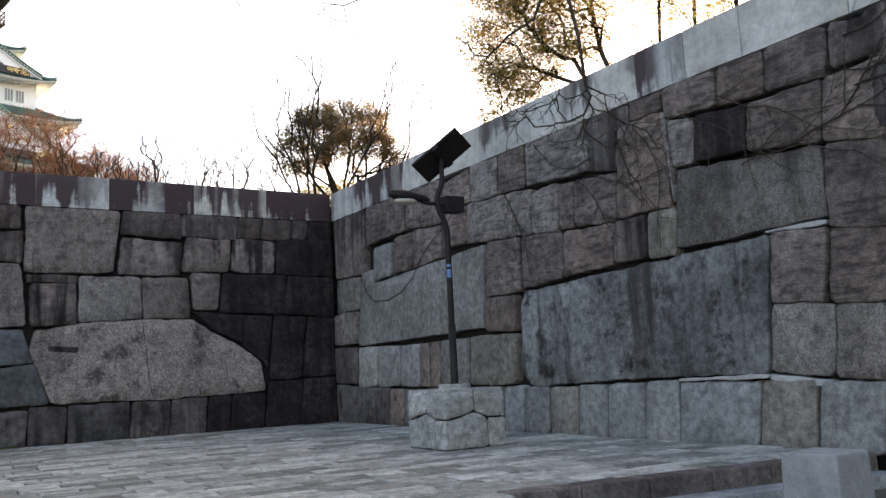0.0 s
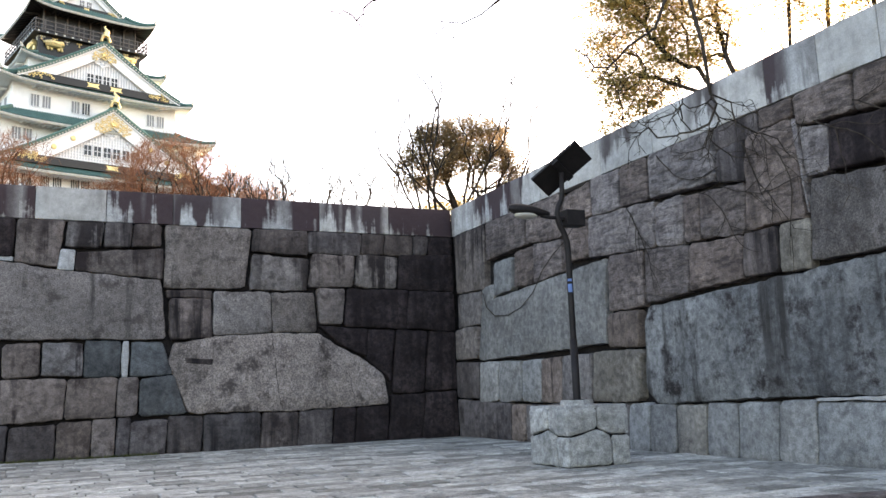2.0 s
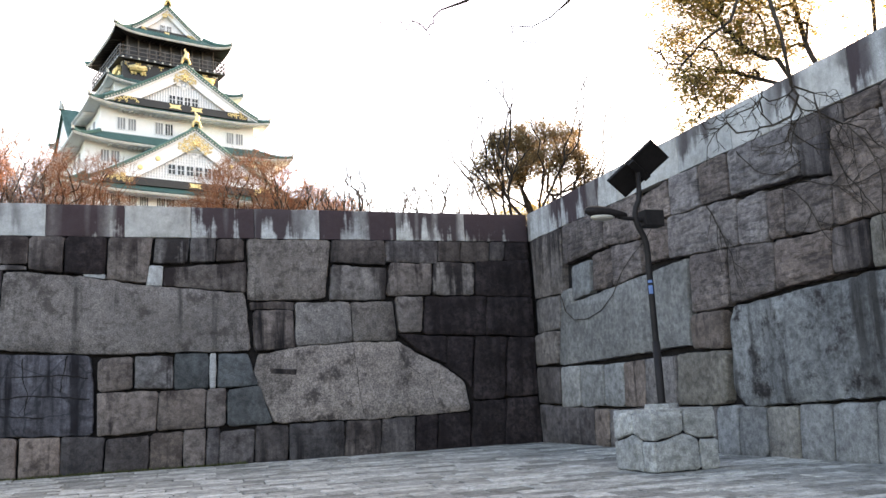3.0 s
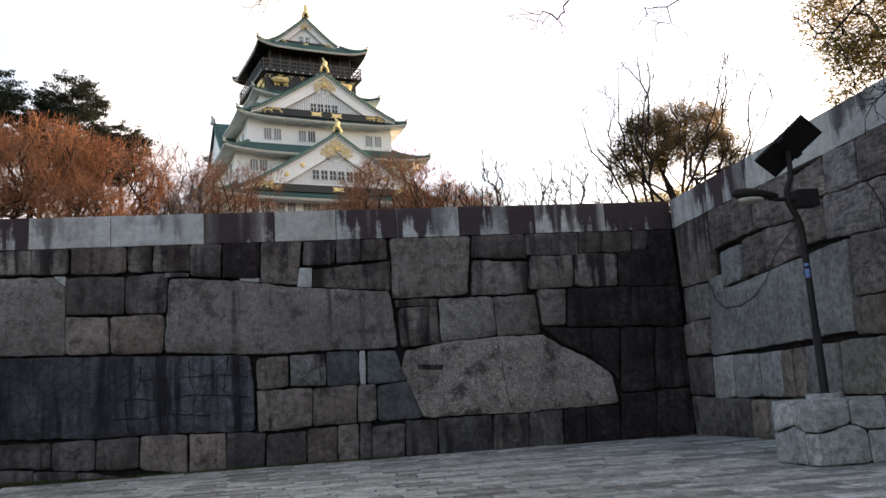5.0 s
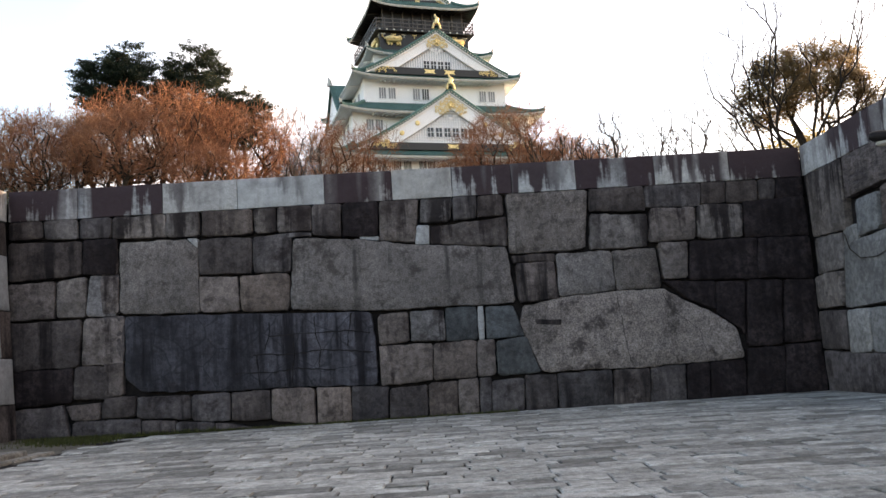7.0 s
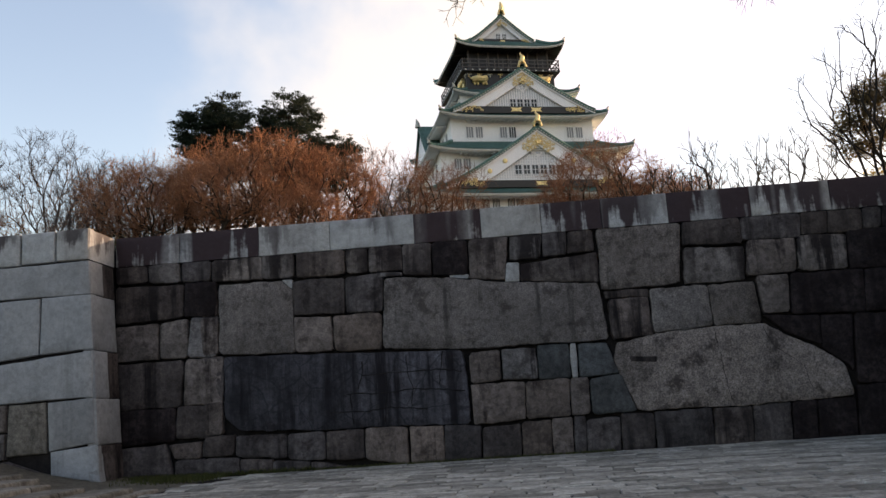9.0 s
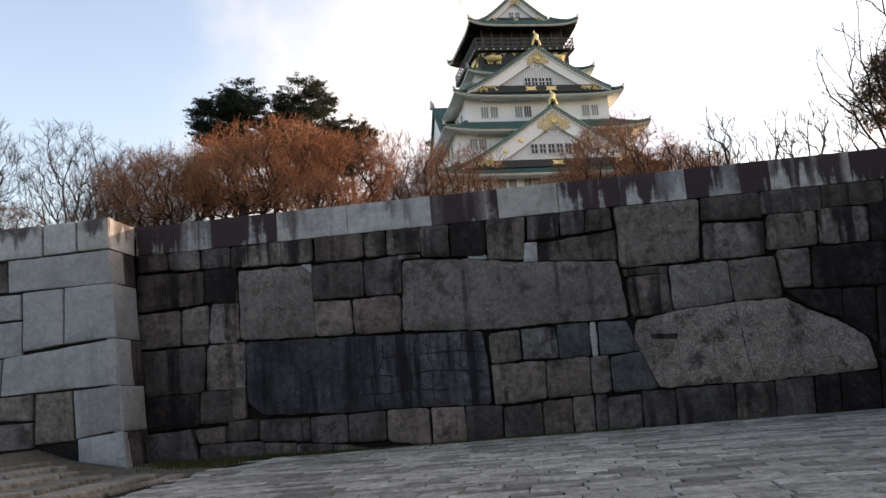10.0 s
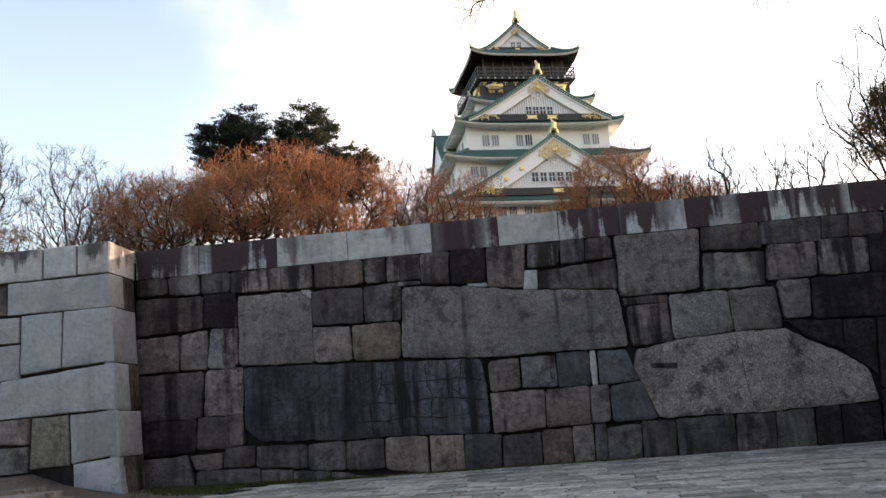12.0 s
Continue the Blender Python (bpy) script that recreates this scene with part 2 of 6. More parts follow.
STONE = {
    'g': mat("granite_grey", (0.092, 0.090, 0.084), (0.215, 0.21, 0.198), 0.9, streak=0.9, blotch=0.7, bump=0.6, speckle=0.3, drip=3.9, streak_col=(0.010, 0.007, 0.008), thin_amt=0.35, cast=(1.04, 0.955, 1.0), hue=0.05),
    'l': mat("granite_pale", (0.25, 0.255, 0.265), (0.38, 0.385, 0.395), 0.8, streak=0.4, streak_at=0.55, vary=0.12, blotch=0.3, bump=0.35, mottle=0.22, hue=0.025),
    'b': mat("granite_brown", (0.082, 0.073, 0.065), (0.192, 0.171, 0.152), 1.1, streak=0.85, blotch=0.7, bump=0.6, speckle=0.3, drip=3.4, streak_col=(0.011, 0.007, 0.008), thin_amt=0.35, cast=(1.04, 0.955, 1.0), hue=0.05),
    'r': mat("granite_brown_hewn", (0.088, 0.077, 0.071), (0.205, 0.181, 0.162), 1.3, streak=0.5, streak_at=0.55, blotch=0.6, bump=1.0, hewn=2.4, speckle=0.3, cast=(1.04, 0.955, 1.0), hue=0.035),
    's': mat("granite_grey_hewn", (0.128, 0.122, 0.118), (0.275, 0.266, 0.254), 1.3, streak=0.5, streak_at=0.55, blotch=0.5, bump=1.0, hewn=2.4, speckle=0.3, cast=(1.04, 0.955, 1.0), hue=0.035),
    'd': mat("granite_stained", (0.05, 0.046, 0.045), (0.14, 0.13, 0.122), 0.8, streak=0.97, streak_at=0.47, blotch=0.8, bump=0.7, streak_col=(0.009, 0.007, 0.008), thin_amt=0.35, cast=(1.04, 0.955, 1.0), hue=0.05),
    # darkest tone, set mostly towards the right end of the back wall
    'k': mat("granite_near_black", (0.010, 0.008, 0.0088), (0.052, 0.043, 0.044), 0.9, streak=0.9, streak_at=0.45, streak_col=(0.006, 0.004, 0.005), blotch=0.6, bump=0.9, mottle=0.6, hewn=0.6, cast=(1.04, 0.955, 1.0)),
    'u': mat("granite_blue_grey", (0.155, 0.157, 0.160), (0.27, 0.273, 0.275), 0.8, streak=0.5, streak_at=0.55, blotch=0.4, bump=0.4, thin_amt=0.25, cast=(0.995, 0.985, 0.985), hue=0.02),
    't': mat("granite_tan", (0.15, 0.136, 0.122), (0.255, 0.232, 0.208), 1.0, streak=0.5, streak_at=0.54, blotch=0.6, bump=0.6, hue=0.02),
    'v': mat("granite_speckled", (0.14, 0.136, 0.128), (0.27, 0.262, 0.245), 0.5, streak=0.6, streak_at=0.57, grain=26.0, speckle=0.5, vary=0.0, blotch=0.9, bump=0.9, mottle=0.3, cast=(1.04, 0.955, 1.0), hue=0.05),
    'w': mat("granite_slate_blue", (0.020, 0.022, 0.026), (0.125, 0.134, 0.148), 0.3, streak=0.97, streak_at=0.44, streak_col=(0.008, 0.007, 0.009), vary=0.0, veins=0.55, blotch=0.5, bump=0.4, thin_amt=0.6, patch_lo=0.24, cast=(1.03, 0.955, 1.03)),
    'q': mat("granite_blue_weathered", (0.050, 0.054, 0.060), (0.225, 0.232, 0.238), 0.32, streak=0.9, streak_at=0.48, vary=0.0, blotch=1.0, bump=0.5, thin_amt=0.12, mottle=0.45, patch_lo=0.25, cast=(0.995, 0.985, 0.985)),
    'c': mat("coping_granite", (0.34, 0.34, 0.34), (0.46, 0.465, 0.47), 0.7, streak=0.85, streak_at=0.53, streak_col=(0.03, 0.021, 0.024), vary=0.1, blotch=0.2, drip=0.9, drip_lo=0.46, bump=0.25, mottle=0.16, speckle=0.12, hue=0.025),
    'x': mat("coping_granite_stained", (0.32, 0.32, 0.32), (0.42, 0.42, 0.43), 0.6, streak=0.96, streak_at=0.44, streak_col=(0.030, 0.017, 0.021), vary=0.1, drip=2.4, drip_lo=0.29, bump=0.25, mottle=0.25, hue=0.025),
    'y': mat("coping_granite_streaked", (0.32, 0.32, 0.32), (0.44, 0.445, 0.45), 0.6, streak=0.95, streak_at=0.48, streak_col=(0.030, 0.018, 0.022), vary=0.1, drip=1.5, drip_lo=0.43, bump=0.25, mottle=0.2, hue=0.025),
    'p': mat("pier_granite", (0.23, 0.24, 0.255), (0.35, 0.36, 0.375), 0.7, streak=0.35, streak_at=0.57, vary=0.14, blotch=0.2, bump=0.2, thin_amt=0.15, mottle=0.16, speckle=0.12, hue=0.025),
    'e': mat("granite_slate", (0.045, 0.049, 0.053), (0.105, 0.113, 0.120), 0.8, streak=0.5, streak_at=0.55, blotch=0.5, bump=0.5, thin_amt=0.2, hue=0.03),
    'f': mat("granite_grey_grained", (0.100, 0.096, 0.089), (0.200, 0.193, 0.179), 0.6, streak=0.95, streak_at=0.54, grain=30.0, speckle=0.4, blotch=0.7, bump=0.9, mottle=0.28, thin_amt=0.3, cast=(1.04, 0.955, 1.0), hue=0.03),
}
MORTAR = mat("joint_dirt", (0.009, 0.007, 0.0075), (0.024, 0.02, 0.02), 2.0, vary=0)
PAVE = mat("paving_granite", (0.235, 0.227, 0.206), (0.42, 0.41, 0.382), 1.2, 0.75, 0.6, vary=0.45, blotch=0.5)
PAVE_ISLAND = mat("paving_granite_far", (0.235, 0.227, 0.206), (0.42, 0.41, 0.382), 1.2, 0.75, 0.6, vary=0.45, island=True, blotch=0.5)
SOIL = mat("packed_soil", (0.09, 0.08, 0.065), (0.16, 0.145, 0.12), 0.6, vary=0)
EARTH = mat("terrace_earth", (0.06, 0.05, 0.03), (0.13, 0.10, 0.06), 0.5, vary=0)
STEP = mat("step_stone", (0.18, 0.167, 0.145), (0.30, 0.28, 0.25), 1.0, streak=0.3, blotch=0.5)
PEDESTAL = mat("pedestal_granite", (0.27, 0.27, 0.265), (0.42, 0.42, 0.415), 1.5, bump=0.9, vary=0.12, blotch=0.3, hewn=0.8)
METAL = mat("dark_brown_painted_steel", (0.009, 0.0075, 0.008), (0.015, 0.012, 0.012), 3.0, 0.6, 0.1, 40.0, vary=0, speckle=0.08, tone=1.0, mottle=0.2, spec=0.15)
LENS = plain("lamp_lens", (0.30, 0.28, 0.25), 0.3)
PANEL = plain("solar_cell_dark", (0.02, 0.02, 0.03), 0.25)
STICKER = plain("blue_sticker", (0.05, 0.11, 0.26), 0.5)
WHITE = mat("white_plaster", (0.72, 0.73, 0.75), (0.82, 0.82, 0.82), 0.15, 0.8, 0.05, streak=0.12, streak_col=(0.45, 0.44, 0.42), vary=0, tone=1.0, mottle=0.0)
COPPER = mat("green_copper_tile", (0.055, 0.135, 0.12), (0.12, 0.235, 0.21), 0.3, 0.6, 0.1, vary=0.1, streak=0.3, tone=0.85)
TRIM = plain("pale_tile_end", (0.42, 0.42, 0.38), 0.6)
BLACK = plain("black_lacquer", (0.015, 0.014, 0.014), 0.4)
RAIL = plain("weathered_dark_rail", (0.075, 0.068, 0.065), 0.6)
GOLD = plain("gilt_ornament", (0.70, 0.53, 0.25), 0.4, 0.6)
GLASS_DARK = plain("dark_window", (0.03, 0.035, 0.04), 0.2)
SHUTTER = plain("grey_shutter", (0.22, 0.23, 0.25), 0.5)
SLAT = plain("pale_grey_slat", (0.5, 0.52, 0.56), 0.6)
BARK = mat("grey_brown_bark", (0.045, 0.035, 0.028), (0.10, 0.08, 0.065), 4.0, 0.9, 0.2, vary=0.2, tone=1.0)
BARK_DARK = mat("dark_bark", (0.022, 0.017, 0.014), (0.05, 0.04, 0.033), 4.0, 0.9, 0.2, vary=0.2, tone=1.0)
TWIG = mat("orange_brown_twigs", (0.145, 0.068, 0.040), (0.30, 0.142, 0.082), 0.45, 0.9, 0, vary=0.15, tone=1.0)
TWIG_GREY = mat("grey_twigs", (0.07, 0.062, 0.064), (0.13, 0.115, 0.115), 0.8, 0.9, 0, vary=0.15, tone=1.0)


def leafy(name, a, b, thru):
    m = mat(name, a, b, 0.7, 0.6, 0, vary=0.35, island=True, speckle=0.1, tone=1.0)
    n, l = m.node_tree.nodes, m.node_tree.links
    tr = n.new("ShaderNodeBsdfTranslucent")
    tr.inputs["Color"].default_value = (*thru, 1)
    mx = n.new("ShaderNodeMixShader")
    mx.inputs[0].default_value = 0.45
    out = n["Material Output"]
    l.new(n["Principled BSDF"].outputs[0], mx.inputs[1])
    l.new(tr.outputs[0], mx.inputs[2])
    l.new(mx.outputs[0], out.inputs[0])
    return m


LEAF_DARK = leafy("dark_needles", (0.006, 0.012, 0.009), (0.018, 0.03, 0.02), (0.016, 0.03, 0.014))
LEAF_OLIVE = leafy("olive_leaves", (0.05, 0.055, 0.02), (0.115, 0.105, 0.04), (0.55, 0.41, 0.13))
LEAF_SHRUB = leafy("dark_olive_leaves", (0.04, 0.045, 0.015), (0.10, 0.09, 0.03), (0.12, 0.10, 0.02))
LEAF_BROWN = leafy("brown_leaves", (0.06, 0.046, 0.024), (0.12, 0.088, 0.045), (0.27, 0.18, 0.07))
GRASS = leafy("moss_and_grass", (0.045, 0.052, 0.018), (0.085, 0.088, 0.035), (0.08, 0.10, 0.03))


# ---- mesh helpers ----
def mesh_ob(name, verts, faces, material, parent=None, smooth=False):
    me = bpy.data.meshes.new(name)
    me.from_pydata([tuple(v) for v in verts], [], faces)
    me.validate()
    if smooth:
        me.polygons.foreach_set("use_smooth", [True] * len(me.polygons))
    me.materials.append(material)
    ob = new(name, me)
    if parent is not None:
        ob.parent = parent
    return ob


def part(name, bm, material, parent, label=""):
    me = bpy.data.meshes.new(name)
    bm.to_mesh(me)
    bm.free()
    me.materials.append(material)
    ob = new(name, me)
    ob.parent = parent
    return tagged(ob, label)


def box_bm(x0, y0, z0, x1, y1, z1, bevel=0.0, bm=None):
    bm = bm or bmesh.new()
    m = Matrix.LocRotScale(((x0 + x1) / 2, (y0 + y1) / 2, (z0 + z1) / 2), None, (x1 - x0, y1 - y0, z1 - z0))
    r = bmesh.ops.create_cube(bm, size=1.0, matrix=m)
    if bevel:
        es = list({e for v in r["verts"] for e in v.link_edges})
        bmesh.ops.bevel(bm, geom=es, offset=bevel, segments=2, profile=0.6, affect='EDGES')
    return bm


def empty(name, m=None):
    e = new(name)
    e.empty_display_size = 0.3
    if m is not None:
        e.matrix_world = m
    return e


class Geo:
    """Vertices and faces gathered for one joined mesh."""
    def __init__(self):
        self.v, self.f = [], []

    def tube(self, pts, radii, sides=5):
        base = None
        for i, (p, r) in enumerate(zip(pts, radii)):
            d = (pts[min(i + 1, len(pts) - 1)] - pts[max(i - 1, 0)]).normalized()
            a = d.orthogonal().normalized()
            b = d.cross(a)
            k = len(self.v)
            for s in range(sides):
                w = 2 * math.pi * s / sides
                self.v.append(p + a * (r * math.cos(w)) + b * (r * math.sin(w)))
            if base is not None:
                for s in range(sides):
                    self.f.append((base + s, base + (s + 1) % sides, k + (s + 1) % sides, k + s))
            base = k
        self.f.append(tuple(base + s for s in range(sides)))

    def quad(self, a, b, c, d):
        k = len(self.v)
        self.v += [a, b, c, d]
        self.f.append((k, k + 1, k + 2, k + 3))

    def poly(self, pts):
        k = len(self.v)
        self.v += list(pts)
        self.f.append(tuple(range(k, k + len(pts))))

    def box(self, x0, y0, z0, x1, y1, z1):
        k = len(self.v)
        self.v += [Vector((x, y, z)) for z in (z0, z1) for y in (y0, y1) for x in (x0, x1)]
        for f in ((0, 2, 3, 1), (4, 5, 7, 6), (0, 1, 5, 4), (2, 6, 7, 3), (0, 4, 6, 2), (1, 3, 7, 5)):
            self.f.append(tuple(k + i for i in f))

    def make(self, name, material, parent=None, smooth=False):
        return mesh_ob(name, self.v, self.f, material, parent, smooth)


# ---- the large structure ----
WALL_TOP, COPING_Z = 7.32, 6.41
FACE_A, FACE_B = 25.1, 11.83          # the back wall faces -y, the side wall faces -x
PIER_X, PIER_Y = -11.95, 23.5

# lower ground that reaches the horizon, with the paved court as a platform upon it
g = Geo()
R = 1500.0
g.quad(Vector((-R, -R, -0.42)), Vector((R, -R, -0.42)), Vector((R, R, -0.42)), Vector((-R, R, -0.42)))
tagged(g.make("ground", SOIL), "bare packed soil reaching out to the horizon", "ground", kind="structure")

g = Geo()
top = [Vector(p) for p in ((-60, -40, -0.03), (6.0, -40, -0.03), (6.0, 8.40, -0.03), (12.4, 7.36, -0.03), (12.4, 25.9, -0.03), (-60, 25.9, -0.03))]
low = [Vector((p.x, p.y, -0.6)) for p in top]
g.poly(top)
for i in range(6):
    j = (i + 1) % 6
    g.quad(low[i], low[j], top[j], top[i])
court = tagged(g.make("pavement", MORTAR), "court paved in worn grey granite slabs", "pavement", kind="structure")

# walls: backing masonry with the stones set proud of it
WALL_A = tagged(empty("wall_back"), "tall castle wall of huge fitted granite blocks, stained", "wall", kind="structure")
WALL_B = tagged(empty("wall_side"), "tall castle wall of fitted granite blocks with a huge bluish one", "wall", kind="structure")
PIER = tagged(empty("wall_pier"), "pale squared granite corner pier of the castle wall", "wall", kind="structure")
part("backing", box_bm(-11.9, FACE_A + 0.2, -0.4, 12.9, FACE_A + 1.9, 7.0), MORTAR, WALL_A)
part("backing", box_bm(FACE_B + 0.2, -30, -0.6, FACE_B + 1.9, FACE_A + 0.19, 7.0), MORTAR, WALL_B)
part("backing", box_bm(-40, PIER_Y + 0.10, -0.4, PIER_X - 0.10, FACE_A + 1.9, 7.0), MORTAR, PIER)


def to_world(wall, u, z, d):
    """A wall's own plan: u along it, z up, d out of its face."""
    if wall is WALL_A:
        return Vector((u, FACE_A - d, z))
    if wall is WALL_B:
        return Vector((FACE_B - d, u, z))
    return Vector((u, PIER_Y - d, z))


rng = random.Random(7)


def stone(wall, tone, *corners, name="stone", proud=None, depth=0.3, place=None):
    """One block: its outline drawn in by the joint, rough-edged, with a rounded arris and an uneven face."""
    place = place or (lambda u, z, d: to_world(wall, u, z, d))
    pts = []
    for u, z in corners:
        q = Vector((u, z))
        if all((q - k).length > 0.02 for k in pts):
            pts.append(q)
    if len(pts) < 3:
        return None
    area = sum(a.x * b.y - b.x * a.y for a, b in zip(pts, pts[1:] + pts[:1])) / 2
    if area < 0:
        pts.reverse()
    size = math.sqrt(abs(area))
    cx = sum((p for p in pts), Vector((0, 0))) / len(pts)
    ring = []
    rough = name in ("stone", "block")
    wob = 0.006 if not rough else 0.010 if wall is PIER else min(0.03, 0.025 * size)
    m = len(pts)
    for i in range(m):
        a, b = pts[i], pts[(i + 1) % m]
        ln = (b - a).length
        cut = min(0.075 * rng.uniform(0.3, 1.3), ln * 0.11) if rough and wall is not PIER else 0.012
        n = max(2, min(26, int(ln / (0.15 if rough and wall is not PIER else 0.34))))
        bow, off = 0.022 * min(1.0, ln / 1.5) if rough and wall is not PIER else 0.0, rng.uniform(0, 90)
        nrm = Vector((b.y - a.y, a.x - b.x)).normalized()
        for k in range(n + 1):
            t = cut / ln + (1 - 2 * cut / ln) * k / n
            w = wob if 0 < k < n else wob * 0.4
            chip = bow * noise.noise(Vector((ln * t * 1.6, off, 0))) * 1.6 + bow * 0.8 * noise.noise(Vector((ln * t * 5.0, off, 7)))
            ring.append(a.lerp(b, t) + nrm * chip + Vector((rng.uniform(-w, w), rng.uniform(-w, w))) * (0.5 if bow else 1.0))
    proud = (0.03 if tone in "vw" else rng.uniform(0.0, 0.05)) if proud is None else proud
    arris = min(0.04, 0.07 * size) if rough else 0.014
    gap = -0.012 if rough and wall in (WALL_A, WALL_B) else 0.006
    verts, faces, n = [], [], len(ring)

    def ring_at(shrink, d, jig):
        for p in ring:
            v = cx - p
            q = p + v.normalized() * min(shrink, v.length * 0.5)
            verts.append(place(q.x, q.y, d + rng.uniform(-jig, jig)))

    ring_at(gap, -depth, 0)
    ring_at(gap, proud - arris, 0.008)
    ring_at(gap + arris * 0.35, proud - arris * 0.3, 0.006)
    ring_at(gap + arris, proud, 0.006)
    swell = 0.002 if wall is PIER or not rough else 0.012 * min(2.0, size)
    ring_at(max(0.12, size * 0.24), proud + swell, min(0.003, swell))
    for k in range(4):
        for i in range(n):
            j = (i + 1) % n
            faces.append((k * n + i, k * n + j, (k + 1) * n + j, (k + 1) * n + i))
    mid = len(verts)
    verts.append(place(cx.x, cx.y, proud + min(0.012, swell)))
    for i in range(n):
        faces.append((4 * n + i, 4 * n + (i + 1) % n, mid))
    ob = mesh_ob(name, verts, faces, STONE[tone], wall, smooth=True)
    ob.data.set_sharp_from_angle(angle=radians(38))
    bm = bmesh.new()
    bm.from_mesh(ob.data)
    bmesh.ops.recalc_face_normals(bm, faces=bm.faces)
    bm.to_mesh(ob.data)
    bm.free()
    return ob


def coping(wall, joints, tones, place=None):
    for a, b, t in zip(joints, joints[1:], tones):
        stone(wall, t, (a, COPING_Z), (b, COPING_Z), (b, WALL_TOP), (a, WALL_TOP), name="coping_stone", proud=0.03, depth=1.2, place=place)


coping(WALL_A, [-11.9, -9.89, -7.4, -5.2, -2.62, -0.6, 1.19, 2.98, 4.92, 7.32, 9.6, 11.79], "xxycxcxyxyx")
coping(WALL_B, [25.06, 22.9, 21.1, 19.37, 16.54, 14.57, 12.57, 11.25, 10.04, 8.82, 6.88, 5.0, 2.5, 0.0, -3, -6, -10, -14, -18, -22, -26, -30],
       "yxyccccyccccccccccccc")

stone(WALL_A, 'v', (3.08, 3.02), (4.19, 3.21), (5.83, 3.27), (7.23, 3.29), (7.89, 2.86), (8.73, 2.44), (9.35, 1.93), (9.45, 1.11), (6.68, 1.02), (3.49, 1.07), (3.25, 1.66), (2.92, 2.53))
stone(WALL_A, 'f', (-3.60, 5.44), (-2.09, 5.34), (0.02, 5.02), (2.68, 4.80), (2.84, 3.13), (0.76, 3.16), (-1.27, 3.16), (-3.73, 3.34))
stone(WALL_A, 'f', (-8.69, 5.61), (-6.75, 5.61), (-6.41, 5.30), (-6.40, 3.42), (-8.68, 3.51))
stone(WALL_A, 'l', (-6.72, 5.62), (-6.41, 5.61), (-6.41, 5.33))
stone(WALL_A, 'w', (-8.54, 3.44), (-1.43, 3.13), (-1.33, 2.25), (-1.35, 1.01), (-3.14, 1.08), (-6.20, 1.13), (-8.11, 1.24), (-8.56, 1.67))
stone(WALL_A, 'g', (-8.87, 6.40), (-7.34, 6.40), (-7.33, 5.70), (-8.89, 5.75))
stone(WALL_A, 'g', (-7.31, 6.40), (-6.36, 6.40), (-6.36, 5.67), (-7.30, 5.70))
stone(WALL_A, 'b', (-6.25, 6.40), (-4.79, 6.40), (-4.80, 5.67), (-6.25, 5.65))
stone(WALL_A, 'g', (-4.75, 6.40), (-4.08, 6.40), (-4.09, 5.66), (-4.72, 5.67))
stone(WALL_A, 'b', (-4.03, 6.40), (-3.04, 6.40), (-3.05, 5.65), (-4.04, 5.65))
stone(WALL_A, 'd', (-3.00, 6.40), (-2.14, 6.40), (-2.20, 5.41), (-3.02, 5.51))
stone(WALL_A, 'k', (-2.11, 6.40), (-1.05, 6.40), (-1.12, 5.36), (-2.14, 5.41))
stone(WALL_A, 'b', (-1.01, 6.40), (0.16, 6.40), (-0.01, 5.11), (-1.05, 5.22))
stone(WALL_A, 'l', (0.08, 5.60), (0.43, 5.58), (0.40, 5.02), (-0.01, 5.04))
stone(WALL_A, 'g', (0.24, 6.40), (1.17, 6.40), (1.08, 5.69), (0.18, 5.68))
stone(WALL_A, 'd', (1.20, 6.40), (1.89, 6.40), (1.86, 5.74), (1.17, 5.72))
stone(WALL_A, 'b', (1.93, 6.40), (2.66, 6.40), (2.66, 5.78), (1.89, 5.74))
stone(WALL_A, 'b', (0.47, 5.54), (2.74, 5.71), (2.72, 4.82), (0.45, 5.02))
stone(WALL_A, 'f', (2.78, 6.40), (5.24, 6.40), (5.03, 4.61), (2.79, 4.58))
stone(WALL_A, 'd', (5.29, 6.40), (6.94, 6.40), (6.94, 5.65), (5.24, 5.71))
stone(WALL_A, 'd', (6.97, 6.40), (8.68, 6.40), (8.61, 5.69), (6.95, 5.74))
stone(WALL_A, 'd', (8.72, 6.40), (9.44, 6.40), (9.38, 5.75), (8.65, 5.74))
stone(WALL_A, 'd', (9.48, 6.40), (10.42, 6.40), (10.38, 5.75), (9.41, 5.75))
stone(WALL_A, 'd', (10.45, 6.40), (10.97, 6.40), (10.90, 5.80), (10.42, 5.78))
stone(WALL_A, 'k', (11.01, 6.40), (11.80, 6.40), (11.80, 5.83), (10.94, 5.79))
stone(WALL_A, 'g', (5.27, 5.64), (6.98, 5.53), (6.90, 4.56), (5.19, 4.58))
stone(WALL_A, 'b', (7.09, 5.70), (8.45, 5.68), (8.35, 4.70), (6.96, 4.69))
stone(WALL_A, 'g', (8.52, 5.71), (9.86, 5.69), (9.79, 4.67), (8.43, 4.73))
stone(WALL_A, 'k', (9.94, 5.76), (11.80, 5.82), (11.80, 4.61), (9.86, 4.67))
stone(WALL_A, 'd', (2.84, 4.54), (4.10, 4.53), (4.12, 4.29), (2.87, 4.30))
stone(WALL_A, 'd', (2.92, 4.28), (4.05, 4.28), (4.11, 3.18), (2.97, 3.12))
stone(WALL_A, 'f', (4.16, 4.51), (5.79, 4.49), (5.83, 3.31), (4.16, 3.23))
stone(WALL_A, 'f', (5.82, 4.49), (7.12, 4.48), (7.19, 3.32), (5.87, 3.29))
stone(WALL_A, 'b', (7.21, 4.65), (8.11, 4.64), (8.01, 3.57), (7.29, 3.57))
